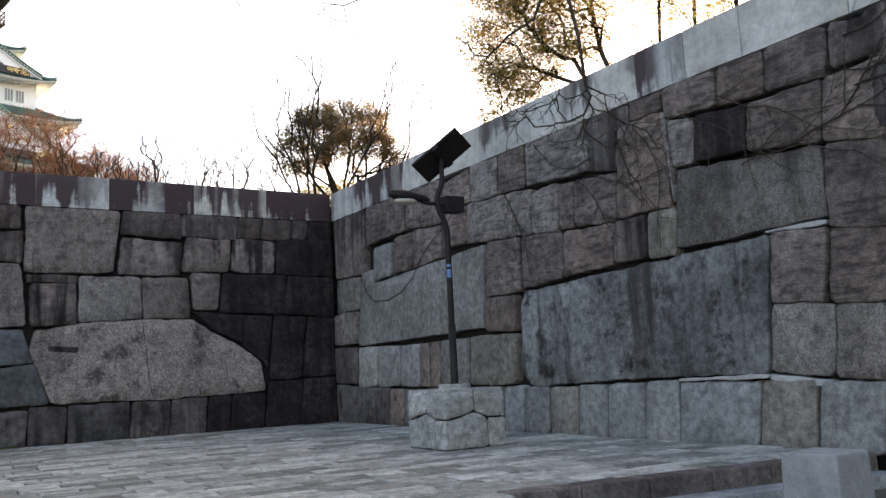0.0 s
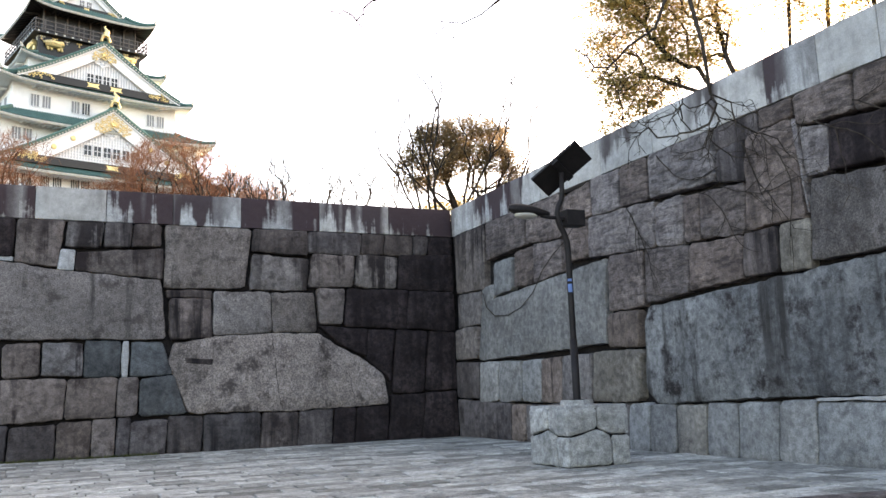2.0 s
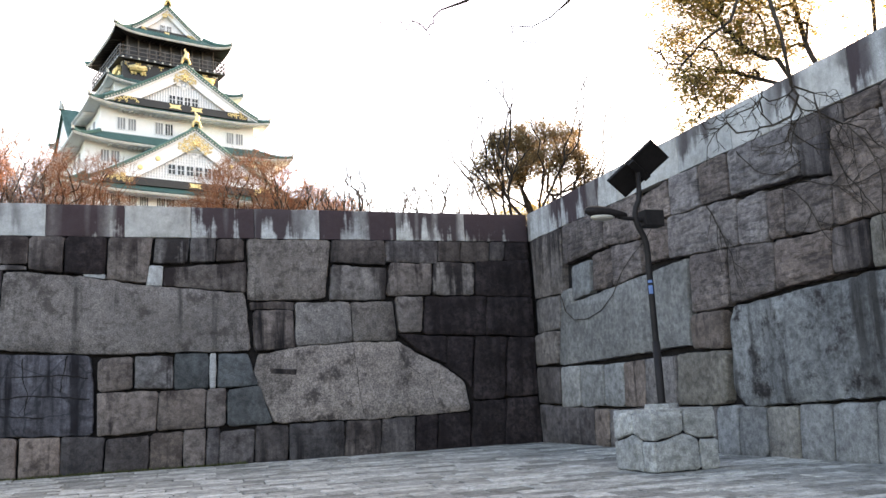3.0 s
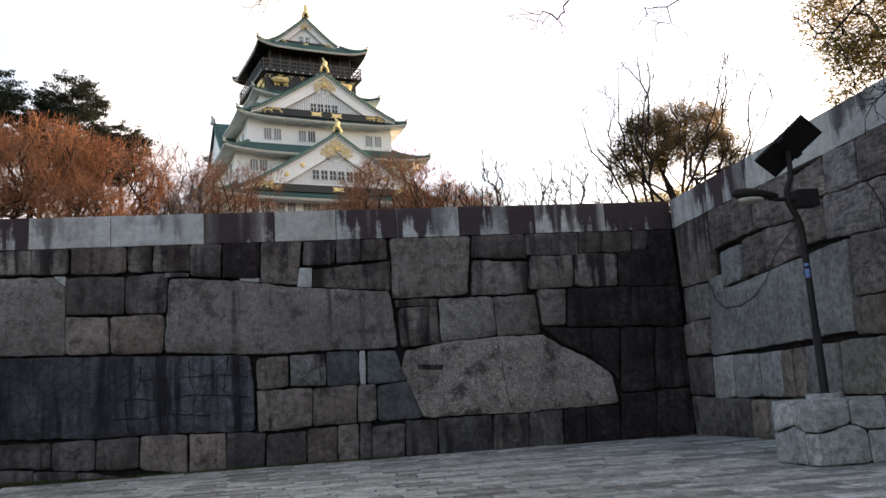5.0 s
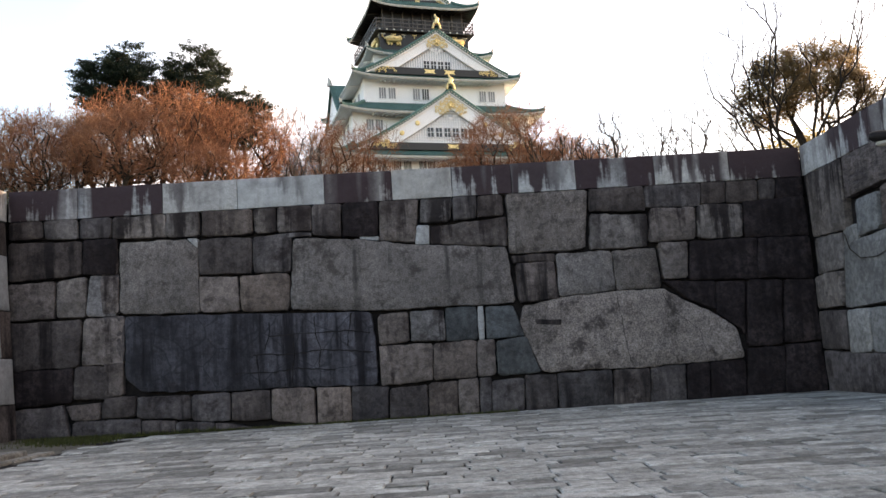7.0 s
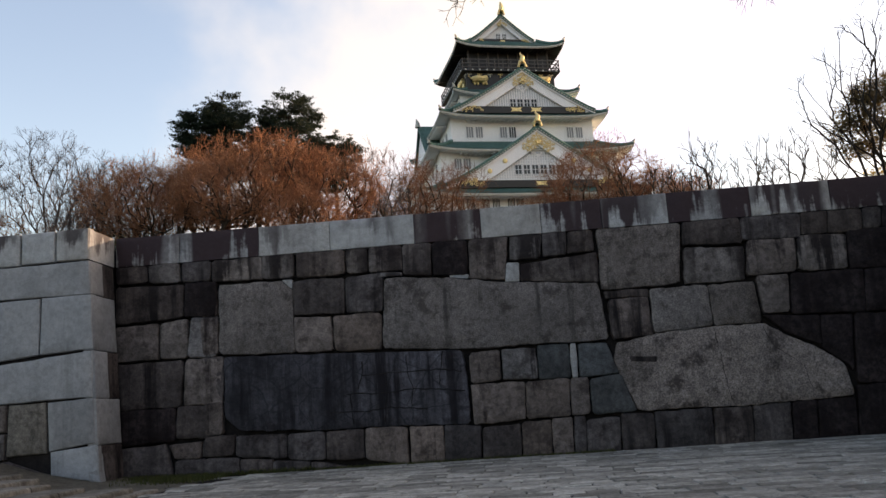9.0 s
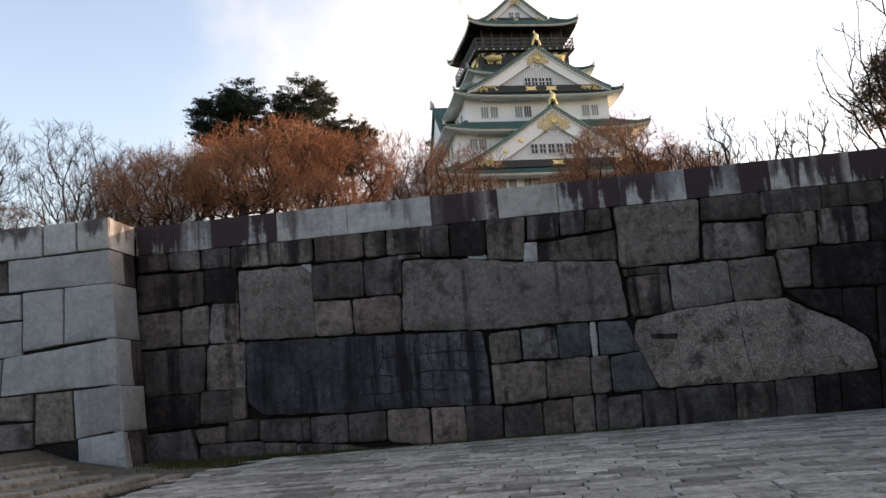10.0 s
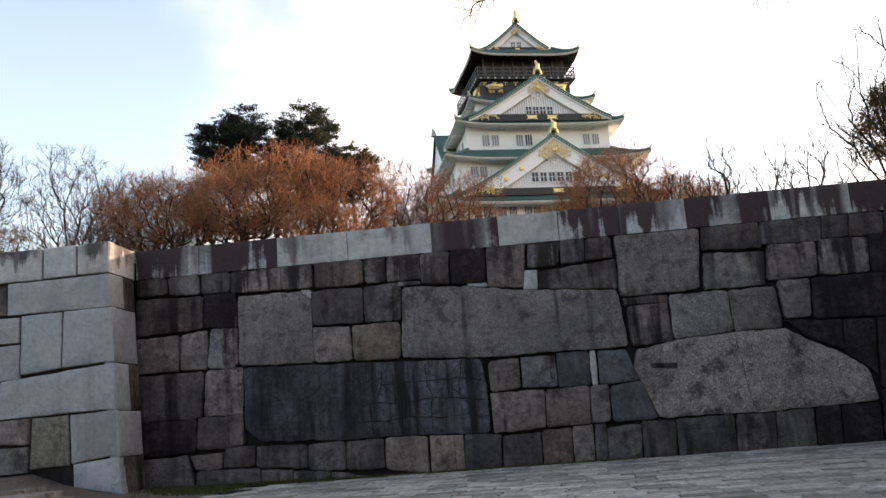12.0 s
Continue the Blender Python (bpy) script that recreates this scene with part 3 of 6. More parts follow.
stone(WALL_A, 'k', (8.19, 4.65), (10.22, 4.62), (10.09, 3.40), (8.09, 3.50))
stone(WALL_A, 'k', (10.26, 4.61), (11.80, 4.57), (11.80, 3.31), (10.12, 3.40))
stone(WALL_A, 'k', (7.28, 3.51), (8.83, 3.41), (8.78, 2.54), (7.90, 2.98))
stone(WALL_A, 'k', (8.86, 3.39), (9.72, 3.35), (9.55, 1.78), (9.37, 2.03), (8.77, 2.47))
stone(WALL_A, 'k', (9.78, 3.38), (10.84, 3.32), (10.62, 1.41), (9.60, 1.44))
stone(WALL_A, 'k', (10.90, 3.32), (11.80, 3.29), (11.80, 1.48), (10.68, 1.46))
stone(WALL_A, 'e', (1.95, 3.08), (2.75, 3.04), (3.03, 2.16), (1.93, 2.13))
stone(WALL_A, 'l', (1.72, 3.09), (1.88, 3.08), (1.86, 2.13), (1.70, 2.12))
stone(WALL_A, 'e', (0.76, 3.11), (1.67, 3.09), (1.65, 2.13), (0.75, 2.13))
stone(WALL_A, 'e', (2.19, 2.05), (3.09, 2.12), (3.43, 1.06), (2.18, 1.04))
stone(WALL_A, 'b', (-1.24, 2.12), (0.32, 2.09), (0.28, 1.07), (-1.20, 0.97))
stone(WALL_A, 'b', (0.36, 2.09), (1.60, 2.10), (1.56, 1.05), (0.31, 1.06))
stone(WALL_A, 'b', (1.65, 2.09), (2.14, 2.10), (2.12, 1.08), (1.59, 1.04))
stone(WALL_A, 'b', (-1.22, 3.02), (-0.35, 3.06), (-0.35, 2.20), (-1.22, 2.13))
stone(WALL_A, 'g', (-0.27, 3.07), (0.69, 3.05), (0.70, 2.15), (-0.27, 2.19))
stone(WALL_A, 'd', (-6.39, 5.56), (-4.83, 5.56), (-4.84, 4.49), (-6.39, 4.54))
stone(WALL_A, 'd', (-4.78, 5.55), (-3.66, 5.61), (-3.71, 4.47), (-4.79, 4.49))
stone(WALL_A, 'b', (-6.39, 4.46), (-5.28, 4.40), (-5.25, 3.39), (-6.36, 3.43))
stone(WALL_A, 'b', (-5.21, 4.43), (-3.74, 4.42), (-3.79, 3.33), (-5.19, 3.39))
stone(WALL_A, 'b', (-9.26, 5.72), (-8.75, 5.70), (-8.76, 4.69), (-9.24, 4.68))
stone(WALL_A, 'b', (-9.24, 4.65), (-8.74, 4.64), (-8.72, 3.55), (-9.21, 3.54))
stone(WALL_A, 'd', (-9.21, 3.47), (-8.59, 3.46), (-8.60, 2.14), (-9.18, 2.13))
stone(WALL_A, 'b', (-9.18, 2.10), (-8.62, 2.11), (-8.64, 1.18), (-9.16, 1.16))
stone(WALL_A, 'd', (-9.16, 1.14), (-8.28, 1.13), (-8.30, 0.57), (-9.15, 0.55))
stone(WALL_A, 'd', (-8.24, 1.10), (-6.73, 1.06), (-6.72, 0.37), (-8.24, 0.52))
stone(WALL_A, 'd', (-6.68, 1.05), (-5.60, 1.06), (-5.60, 0.26), (-6.68, 0.34))
stone(WALL_A, 'd', (-5.55, 1.05), (-4.44, 1.06), (-4.45, 0.21), (-5.55, 0.26))
stone(WALL_A, 'b', (-4.38, 1.09), (-3.17, 1.04), (-3.16, -0.03), (-4.39, 0.21))
stone(WALL_A, 'b', (-3.11, 1.03), (-2.13, 1.00), (-2.14, -0.03), (-3.10, -0.03))
stone(WALL_A, 'd', (-2.08, 1.03), (-1.02, 0.93), (-1.08, -0.03), (-2.10, -0.03))
stone(WALL_A, 'd', (-0.98, 0.86), (0.10, 0.92), (0.06, -0.03), (-1.01, -0.03))
stone(WALL_A, 'b', (0.14, 0.95), (0.99, 0.97), (0.94, -0.03), (0.11, -0.03))
stone(WALL_A, 'b', (1.02, 0.99), (1.59, 1.01), (1.54, -0.03), (0.98, -0.03))
stone(WALL_A, 'd', (1.64, 1.01), (1.97, 1.02), (1.92, -0.03), (1.59, -0.03))
stone(WALL_A, 'd', (1.99, 0.89), (2.92, 0.93), (2.87, -0.03), (1.95, -0.03))
stone(WALL_A, 'd', (2.97, 0.99), (3.87, 0.98), (3.83, -0.03), (2.93, -0.03))
stone(WALL_A, 'd', (3.92, 0.99), (5.51, 0.99), (5.47, -0.03), (3.90, -0.03))
stone(WALL_A, 'd', (5.58, 0.97), (6.62, 0.97), (6.56, -0.03), (5.50, -0.03))
stone(WALL_A, 'd', (6.67, 0.98), (7.71, 1.02), (7.62, -0.03), (6.59, -0.03))
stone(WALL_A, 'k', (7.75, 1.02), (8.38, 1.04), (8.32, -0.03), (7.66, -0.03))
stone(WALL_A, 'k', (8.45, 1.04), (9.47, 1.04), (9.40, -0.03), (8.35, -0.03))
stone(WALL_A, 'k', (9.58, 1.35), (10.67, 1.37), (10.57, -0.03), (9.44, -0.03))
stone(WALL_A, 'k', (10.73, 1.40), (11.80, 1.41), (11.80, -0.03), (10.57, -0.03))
stone(WALL_A, 'g', (-3.34, 1.33), (-3.21, 1.40), (-2.95, 1.38), (-2.83, 1.23), (-2.89, 1.07), (-3.30, 1.09))
stone(WALL_A, 'g', (-3.82, 5.60), (-3.08, 5.58), (-3.09, 5.48), (-3.82, 5.48))
stone(WALL_A, 'l', (-1.65, 5.38), (-1.08, 5.36), (-1.09, 5.23), (-1.61, 5.30))
stone(WALL_A, 'd', (-9.15, 0.51), (-8.16, 0.47), (-8.15, -0.03), (-9.13, -0.03))
stone(WALL_A, 'd', (-8.13, 0.42), (-7.17, 0.36), (-7.16, -0.03), (-8.12, -0.03))
stone(WALL_A, 'd', (-7.14, 0.32), (-6.05, 0.25), (-6.05, -0.03), (-7.13, -0.03))
stone(WALL_A, 'd', (-6.02, 0.24), (-4.69, -0.03), (-4.69, -0.03), (-6.02, -0.03))
stone(WALL_A, 'd', (-11.90, 6.40), (-10.93, 6.40), (-10.90, 5.88), (-11.90, 5.87))
stone(WALL_A, 'g', (-10.87, 6.40), (-9.91, 6.40), (-9.89, 5.78), (-10.83, 5.84))
stone(WALL_A, 'd', (-9.82, 6.40), (-8.91, 6.40), (-8.95, 5.79), (-9.82, 5.80))
stone(WALL_A, 'd', (-11.90, 5.79), (-9.77, 5.71), (-9.80, 4.71), (-11.90, 4.66))
stone(WALL_A, 'k', (-9.71, 5.76), (-8.74, 5.73), (-8.79, 4.68), (-9.75, 4.72))
stone(WALL_A, 'b', (-11.90, 4.56), (-10.57, 4.57), (-10.60, 3.50), (-11.90, 3.51))
stone(WALL_A, 'g', (-10.50, 4.58), (-9.66, 4.66), (-9.70, 3.50), (-10.53, 3.52))
stone(WALL_A, 'g', (-9.57, 4.67), (-8.72, 4.67), (-8.81, 3.47), (-9.67, 3.50))
stone(WALL_A, 'd', (-11.90, 3.42), (-9.83, 3.43), (-9.87, 2.08), (-11.90, 2.04))
stone(WALL_A, 'b', (-9.74, 3.44), (-8.58, 3.43), (-8.66, 2.06), (-9.81, 2.09))
stone(WALL_A, 'k', (-11.90, 2.01), (-10.05, 2.05), (-10.08, 1.09), (-11.90, 0.99))
stone(WALL_A, 'd', (-9.99, 2.06), (-8.63, 2.02), (-8.66, 1.12), (-10.04, 1.12))
stone(WALL_A, 'd', (-11.90, 0.92), (-10.35, 1.00), (-10.15, -0.03), (-11.90, -0.03))
stone(WALL_A, 'd', (-10.28, 0.96), (-9.29, 1.01), (-9.32, 0.52), (-10.08, 0.55))
stone(WALL_A, 'd', (-9.23, 1.02), (-8.28, 1.08), (-8.32, 0.55), (-9.26, 0.56))
stone(WALL_A, 'd', (-10.06, 0.50), (-8.19, 0.47), (-8.19, -0.03), (-10.10, -0.03))
stone(WALL_B, 'u', (23.13, 4.01), (16.65, 4.40), (16.79, 2.41), (23.45, 2.31))
stone(WALL_B, 'q', (15.12, 3.09), (13.66, 3.16), (12.38, 3.20), (10.68, 3.28), (8.70, 3.37), (8.95, 1.15), (11.55, 1.13), (15.03, 0.99), (15.40, 1.31), (15.31, 2.82))
stone(WALL_B, 'g', (24.96, 6.40), (22.76, 6.40), (22.91, 4.45), (24.81, 4.49))
stone(WALL_B, 'r', (22.65, 6.40), (20.27, 6.40), (20.35, 5.36), (22.73, 5.27))
stone(WALL_B, 'r', (20.21, 6.40), (18.46, 6.40), (18.50, 5.23), (20.29, 5.36))
stone(WALL_B, 'r', (21.01, 5.24), (19.95, 5.26), (20.05, 4.21), (21.09, 4.26))
stone(WALL_B, 'r', (19.89, 5.27), (18.50, 5.19), (18.52, 4.36), (19.95, 4.24))
stone(WALL_B, 'r', (18.30, 6.20), (17.08, 6.40), (17.07, 5.52), (18.30, 5.52))
stone(WALL_B, 's', (17.00, 6.40), (15.88, 6.40), (15.96, 5.48), (17.03, 5.51))
stone(WALL_B, 'r', (15.81, 6.40), (14.83, 6.40), (14.88, 5.44), (15.87, 5.49))
stone(WALL_B, 's', (14.75, 6.40), (12.79, 6.40), (12.77, 5.35), (14.79, 5.44))
stone(WALL_B, 'd', (12.71, 6.40), (11.57, 6.40), (11.57, 5.98), (12.71, 5.95))
stone(WALL_B, 'd', (12.69, 5.93), (11.94, 5.96), (12.00, 5.16), (12.72, 5.33))
stone(WALL_B, 'r', (11.88, 5.99), (10.78, 6.02), (10.64, 4.20), (12.07, 4.23))
stone(WALL_B, 'r', (11.49, 6.40), (10.71, 6.40), (10.74, 6.04), (11.52, 6.03))
stone(WALL_B, 'r', (10.65, 6.40), (9.46, 6.40), (9.49, 5.75), (10.62, 5.85))
stone(WALL_B, 'r', (9.39, 6.40), (8.44, 6.40), (8.49, 5.68), (9.43, 5.74))
stone(WALL_B, 'r', (8.40, 6.40), (7.30, 6.40), (7.40, 5.61), (8.45, 5.69))
stone(WALL_B, 'd', (7.25, 6.40), (6.36, 6.20), (6.42, 5.69), (7.29, 5.68))
stone(WALL_B, 's', (10.74, 5.99), (10.63, 5.96), (10.56, 4.22), (10.63, 4.76))
stone(WALL_B, 's', (10.61, 5.80), (10.00, 5.69), (10.07, 4.89), (10.56, 4.89))
stone(WALL_B, 'k', (9.95, 5.69), (8.86, 5.59), (8.93, 4.82), (10.03, 4.89))
stone(WALL_B, 'r', (8.83, 5.59), (7.48, 5.59), (7.57, 4.63), (8.92, 4.80))
stone(WALL_B, 'r', (7.43, 5.59), (6.43, 5.63), (6.58, 4.44), (7.55, 4.61))
stone(WALL_B, 'r', (7.55, 4.57), (6.58, 4.43), (6.74, 3.17), (7.59, 3.30))
stone(WALL_B, 'r', (18.31, 5.47), (17.28, 5.48), (17.34, 4.55), (18.39, 4.56))
stone(WALL_B, 's', (17.23, 5.48), (14.72, 5.38), (14.78, 4.35), (17.30, 4.51))
stone(WALL_B, 's', (14.67, 5.26), (13.80, 5.33), (13.85, 4.28), (14.72, 4.34))
stone(WALL_B, 'r', (13.75, 5.25), (13.31, 5.23), (13.36, 4.27), (13.81, 4.30))
stone(WALL_B, 'r', (13.26, 5.23), (12.03, 5.15), (12.11, 4.18), (13.32, 4.28))
stone(WALL_B, 'f', (10.45, 4.83), (7.62, 4.58), (7.61, 3.46), (10.61, 3.42))
stone(WALL_B, 'l', (8.72, 3.43), (7.65, 3.43), (7.66, 3.36), (8.72, 3.39))
stone(WALL_B, 't', (11.28, 4.18), (10.58, 4.18), (10.65, 3.30), (11.34, 3.34))
stone(WALL_B, 'r', (16.53, 4.42), (15.24, 4.36), (15.32, 3.14), (16.61, 3.12))
stone(WALL_B, 'r', (15.15, 4.37), (13.75, 4.22), (13.81, 3.26), (15.23, 3.17))
stone(WALL_B, 'r', (13.67, 4.23), (12.19, 4.16), (12.27, 3.35), (13.77, 3.28))
stone(WALL_B, 'd', (12.14, 4.17), (11.31, 4.17), (11.37, 3.35), (12.23, 3.35))
stone(WALL_B, 'u', (22.23, 5.12), (21.15, 5.13), (21.23, 4.21), (22.31, 4.12))
stone(WALL_B, 'u', (23.09, 4.47), (22.35, 4.51), (22.39, 4.01), (23.13, 3.97))
stone(WALL_B, 'g', (24.81, 4.44), (23.21, 4.41), (23.37, 3.41), (24.89, 3.39))
stone(WALL_B, 'g', (25.06, 3.35), (23.49, 3.35), (23.56, 2.39), (25.06, 2.39))
stone(WALL_B, 'b', (16.66, 3.06), (15.50, 3.07), (15.58, 2.26), (16.69, 2.30))
stone(WALL_B, 't', (17.34, 2.21), (15.54, 2.20), (15.66, 1.06), (17.45, 1.05))
stone(WALL_B, 'd', (25.06, 2.31), (23.46, 2.23), (23.54, 1.16), (25.06, 1.22))
stone(WALL_B, 'u', (23.38, 2.24), (22.25, 2.22), (22.35, 1.08), (23.48, 1.07))
stone(WALL_B, 'u', (22.18, 2.22), (20.91, 2.17), (21.01, 1.07), (22.28, 1.08))
stone(WALL_B, 'u', (20.85, 2.17), (19.83, 2.18), (19.93, 1.05), (20.94, 1.06))
stone(WALL_B, 'b', (19.77, 2.17), (18.77, 2.20), (18.88, 1.04), (19.87, 1.05))
stone(WALL_B, 'g', (18.72, 2.19), (17.42, 2.20), (17.53, 1.06), (18.82, 1.04))
stone(WALL_B, 'd', (25.06, 1.15), (21.60, 1.01), (21.68, -0.03), (25.02, -0.03))
stone(WALL_B, 'b', (21.54, 0.98), (20.79, 0.97), (20.88, -0.03), (21.62, -0.03))
stone(WALL_B, 'g', (20.73, 0.97), (18.35, 0.99), (18.44, -0.03), (20.82, -0.03))
stone(WALL_B, 'g', (18.30, 0.99), (16.11, 1.00), (16.22, -0.03), (18.39, -0.03))
stone(WALL_B, 'u', (16.07, 1.00), (15.37, 1.01), (15.49, -0.03), (16.17, -0.03))
stone(WALL_B, 'u', (15.33, 0.98), (14.50, 1.00), (14.60, -0.03), (15.43, -0.03))
stone(WALL_B, 't', (14.45, 0.97), (13.59, 0.99), (13.66, -0.03), (14.55, -0.03))
stone(WALL_B, 'u', (13.52, 1.01), (12.70, 1.00), (12.78, -0.03), (13.62, -0.03))
stone(WALL_B, 'u', (12.65, 1.00), (11.67, 1.03), (11.79, -0.03), (12.76, -0.03))
stone(WALL_B, 'u', (11.63, 1.04), (10.83, 1.06), (10.93, -0.03), (11.74, -0.03))
stone(WALL_B, 'u', (10.79, 1.02), (9.12, 1.01), (9.27, -0.03), (10.90, -0.03))
stone(WALL_B, 't', (9.07, 1.03), (8.08, 1.01), (8.20, -0.03), (9.21, -0.03))
stone(WALL_B, 'u', (8.01, 1.01), (7.01, 0.98), (7.14, -0.03), (8.14, -0.03))
stone(WALL_B, 'l', (10.80, 1.09), (8.93, 1.13), (8.94, 1.07), (10.80, 1.05))
stone(WALL_B, 'l', (8.91, 1.13), (7.87, 1.02), (7.88, 0.92), (8.92, 1.04))
stone(WALL_B, 'r', (8.64, 3.39), (7.66, 3.30), (7.84, 2.20), (8.75, 2.25))
stone(WALL_B, 'r', (7.59, 3.28), (6.74, 3.17), (6.87, 2.11), (7.73, 2.17))
stone(WALL_B, 'f', (8.76, 2.23), (7.66, 2.14), (7.79, 1.08), (8.89, 1.15))
stone(WALL_B, 'f', (7.63, 2.13), (6.88, 2.08), (7.01, 1.01), (7.76, 1.06))
stone(PIER, 'c', (-17.62, 7.18), (-15.81, 7.26), (-15.80, 6.36), (-17.64, 6.28))
stone(PIER, 'c', (-15.74, 7.32), (-14.05, 7.33), (-14.03, 6.38), (-15.73, 6.38))
stone(PIER, 'c', (-14.00, 7.32), (-12.97, 7.33), (-12.98, 6.41), (-13.99, 6.39))
stone(PIER, 'c', (-12.94, 7.32), (-11.96, 7.35), (-11.95, 6.42), (-12.94, 6.42))
stone(PIER, 'b', (-17.64, 6.21), (-15.17, 6.30), (-15.12, 5.41), (-17.65, 5.39))
stone(PIER, 'p', (-15.11, 6.34), (-11.95, 6.38), (-11.91, 5.40), (-15.10, 5.40))
stone(PIER, 'p', (-17.65, 5.36), (-14.71, 5.32), (-14.70, 4.58), (-17.66, 4.51))
stone(PIER, 'p', (-14.66, 5.35), (-13.41, 5.38), (-13.42, 3.74), (-14.66, 3.63))
stone(PIER, 'p', (-13.36, 5.39), (-11.88, 5.40), (-11.82, 3.82), (-13.39, 3.74))
stone(PIER, 'p', (-17.66, 4.48), (-14.68, 4.53), (-14.68, 3.52), (-17.68, 3.44))
stone(PIER, 'p', (-17.68, 3.37), (-15.31, 3.47), (-15.37, 2.44), (-17.70, 2.31))
stone(PIER, 'p', (-15.25, 3.48), (-11.82, 3.78), (-11.80, 2.46), (-15.34, 2.40))
stone(PIER, 'p', (-17.70, 2.24), (-15.59, 2.35), (-15.61, 1.71), (-17.71, 1.69))
stone(PIER, 'g', (-15.55, 2.36), (-14.32, 2.40), (-14.34, 1.64), (-15.57, 1.71))
stone(PIER, 't', (-14.28, 2.39), (-13.18, 2.40), (-13.12, 0.99), (-14.32, 0.95))
stone(PIER, 'p', (-13.13, 2.39), (-11.77, 2.44), (-11.71, 1.18), (-13.07, 1.02))
stone(PIER, 'g', (-17.71, 1.62), (-14.35, 1.59), (-14.34, 0.88), (-17.72, 0.75))
stone(PIER, 'p', (-13.04, 1.02), (-11.70, 1.14), (-11.54, 0.09), (-13.01, 0.38))
stone(PIER, 'd', (-17.70, 0.00), (-15.40, 0.00), (-15.40, 0.80), (-17.70, 0.73))
stone(PIER, 'd', (-15.35, 0.00), (-13.08, 0.00), (-13.08, 0.38), (-14.30, 0.84), (-15.35, 0.80))


# fine cracks across the largest stones, and the painted shade of a chiselled notch
def crack(path, d, r=0.009):
    g = Geo()
    pts = []
    for (u0, z0), (u1, z1) in zip(path, path[1:]):
        k = max(2, int(math.hypot(u1 - u0, z1 - z0) / 0.12))
        for i in range(k):
            t = i / k
            pts.append(Vector((u0 + (u1 - u0) * t + rng.gauss(0, 0.012), FACE_A - d, z0 + (z1 - z0) * t + rng.gauss(0, 0.012))))
    g.tube(pts, [r * rng.uniform(0.6, 1.3) for _ in pts], 5)
    g.make("crack", MORTAR, WALL_A)


crack([(5.83, 3.22), (5.95, 2.2), (6.08, 1.1)], 0.052)
crack([(7.2, 3.2), (7.45, 2.6), (8.2, 2.0), (8.35, 1.25)], 0.052, 0.007)
for path in ([(-4.4, 2.6), (-3.1, 2.62), (-2.0, 2.62), (-1.3, 2.48)], [(-4.9, 2.1), (-3.7, 2.05), (-2.9, 2.12), (-1.3, 1.95)], [(-5.4, 1.6), (-4.4, 1.55), (-3.6, 1.62), (-2.4, 1.5)],
             [(-2.0, 3.15), (-2.1, 2.6), (-2.15, 2.05)], [(-3.1, 3.1), (-3.05, 2.6), (-2.95, 2.1), (-3.0, 1.5)], [(-3.7, 2.6), (-3.7, 2.05), (-3.75, 1.6), (-3.8, 1.1)],
             [(-4.8, 2.1), (-4.75, 1.6), (-4.7, 1.1)], [(-4.4, 3.0), (-4.4, 2.6), (-4.6, 2.1)]):
    crack(path, 0.048, 0.016)
# thin dark slab on the face, standing in for the shade inside a recess
stone(WALL_A, 'd', (3.35, 2.62), (4.15, 2.56), (4.12, 2.40), (3.4, 2.46), name="notch", proud=0.062, depth=0.05)

# courses out of the camera's sight close the side wall behind it
zs = [0, 1.1, 2.2, 3.5, 4.6, 5.6, 6.39]
for z0, z1 in zip(zs, zs[1:]):
    u = 6.7
    while u > -30:
        w = rng.uniform(1.6, 3.2)
        stone(WALL_B, rng.choice("bgdb"), (u - w, z0), (u, z0), (u, z1), (u - w, z1))
        u -= w

# the pier's narrow return, laid in the same courses
side = lambda u, z, d: Vector((PIER_X + d + 0.058 * max(0.0, 6.4 - z), u, z))
cz = [0.0, 1.12, 2.42, 3.78, 5.4, 6.4]
for i, (z0, z1) in enumerate(zip(cz, cz[1:])):
    cut = (23.7, 24.99, 24.35, 24.99, 24.3)[i]
    stone(PIER, 'p', (PIER_Y, z0), (cut, z0), (cut, z1), (PIER_Y, z1), proud=0.0, place=side)
    if cut < 24.9:
        stone(PIER, 'd', (cut, z0), (FACE_A - 0.02, z0), (FACE_A - 0.02, z1), (cut, z1), proud=-0.03, place=side)
stone(PIER, 'c', (PIER_Y, COPING_Z), (FACE_A - 0.02, COPING_Z), (FACE_A - 0.02, WALL_TOP), (PIER_Y, WALL_TOP), name="coping_stone",
      proud=0.0, place=side, depth=0.9)

# raised ground behind the walls
g = Geo()
g.box(-300, FACE_A + 1.2, -0.4, 12.9, 90, 7.02)
tagged(g.make("terrace_back", EARTH), "raised earth terrace behind the castle wall", "ground", kind="structure")
g = Geo()
g.box(FACE_B + 1.2, -60, -0.4, 300, 90, 7.03)
tagged(g.make("terrace_side", EARTH), "raised earth terrace behind the side wall", "ground", kind="structure")


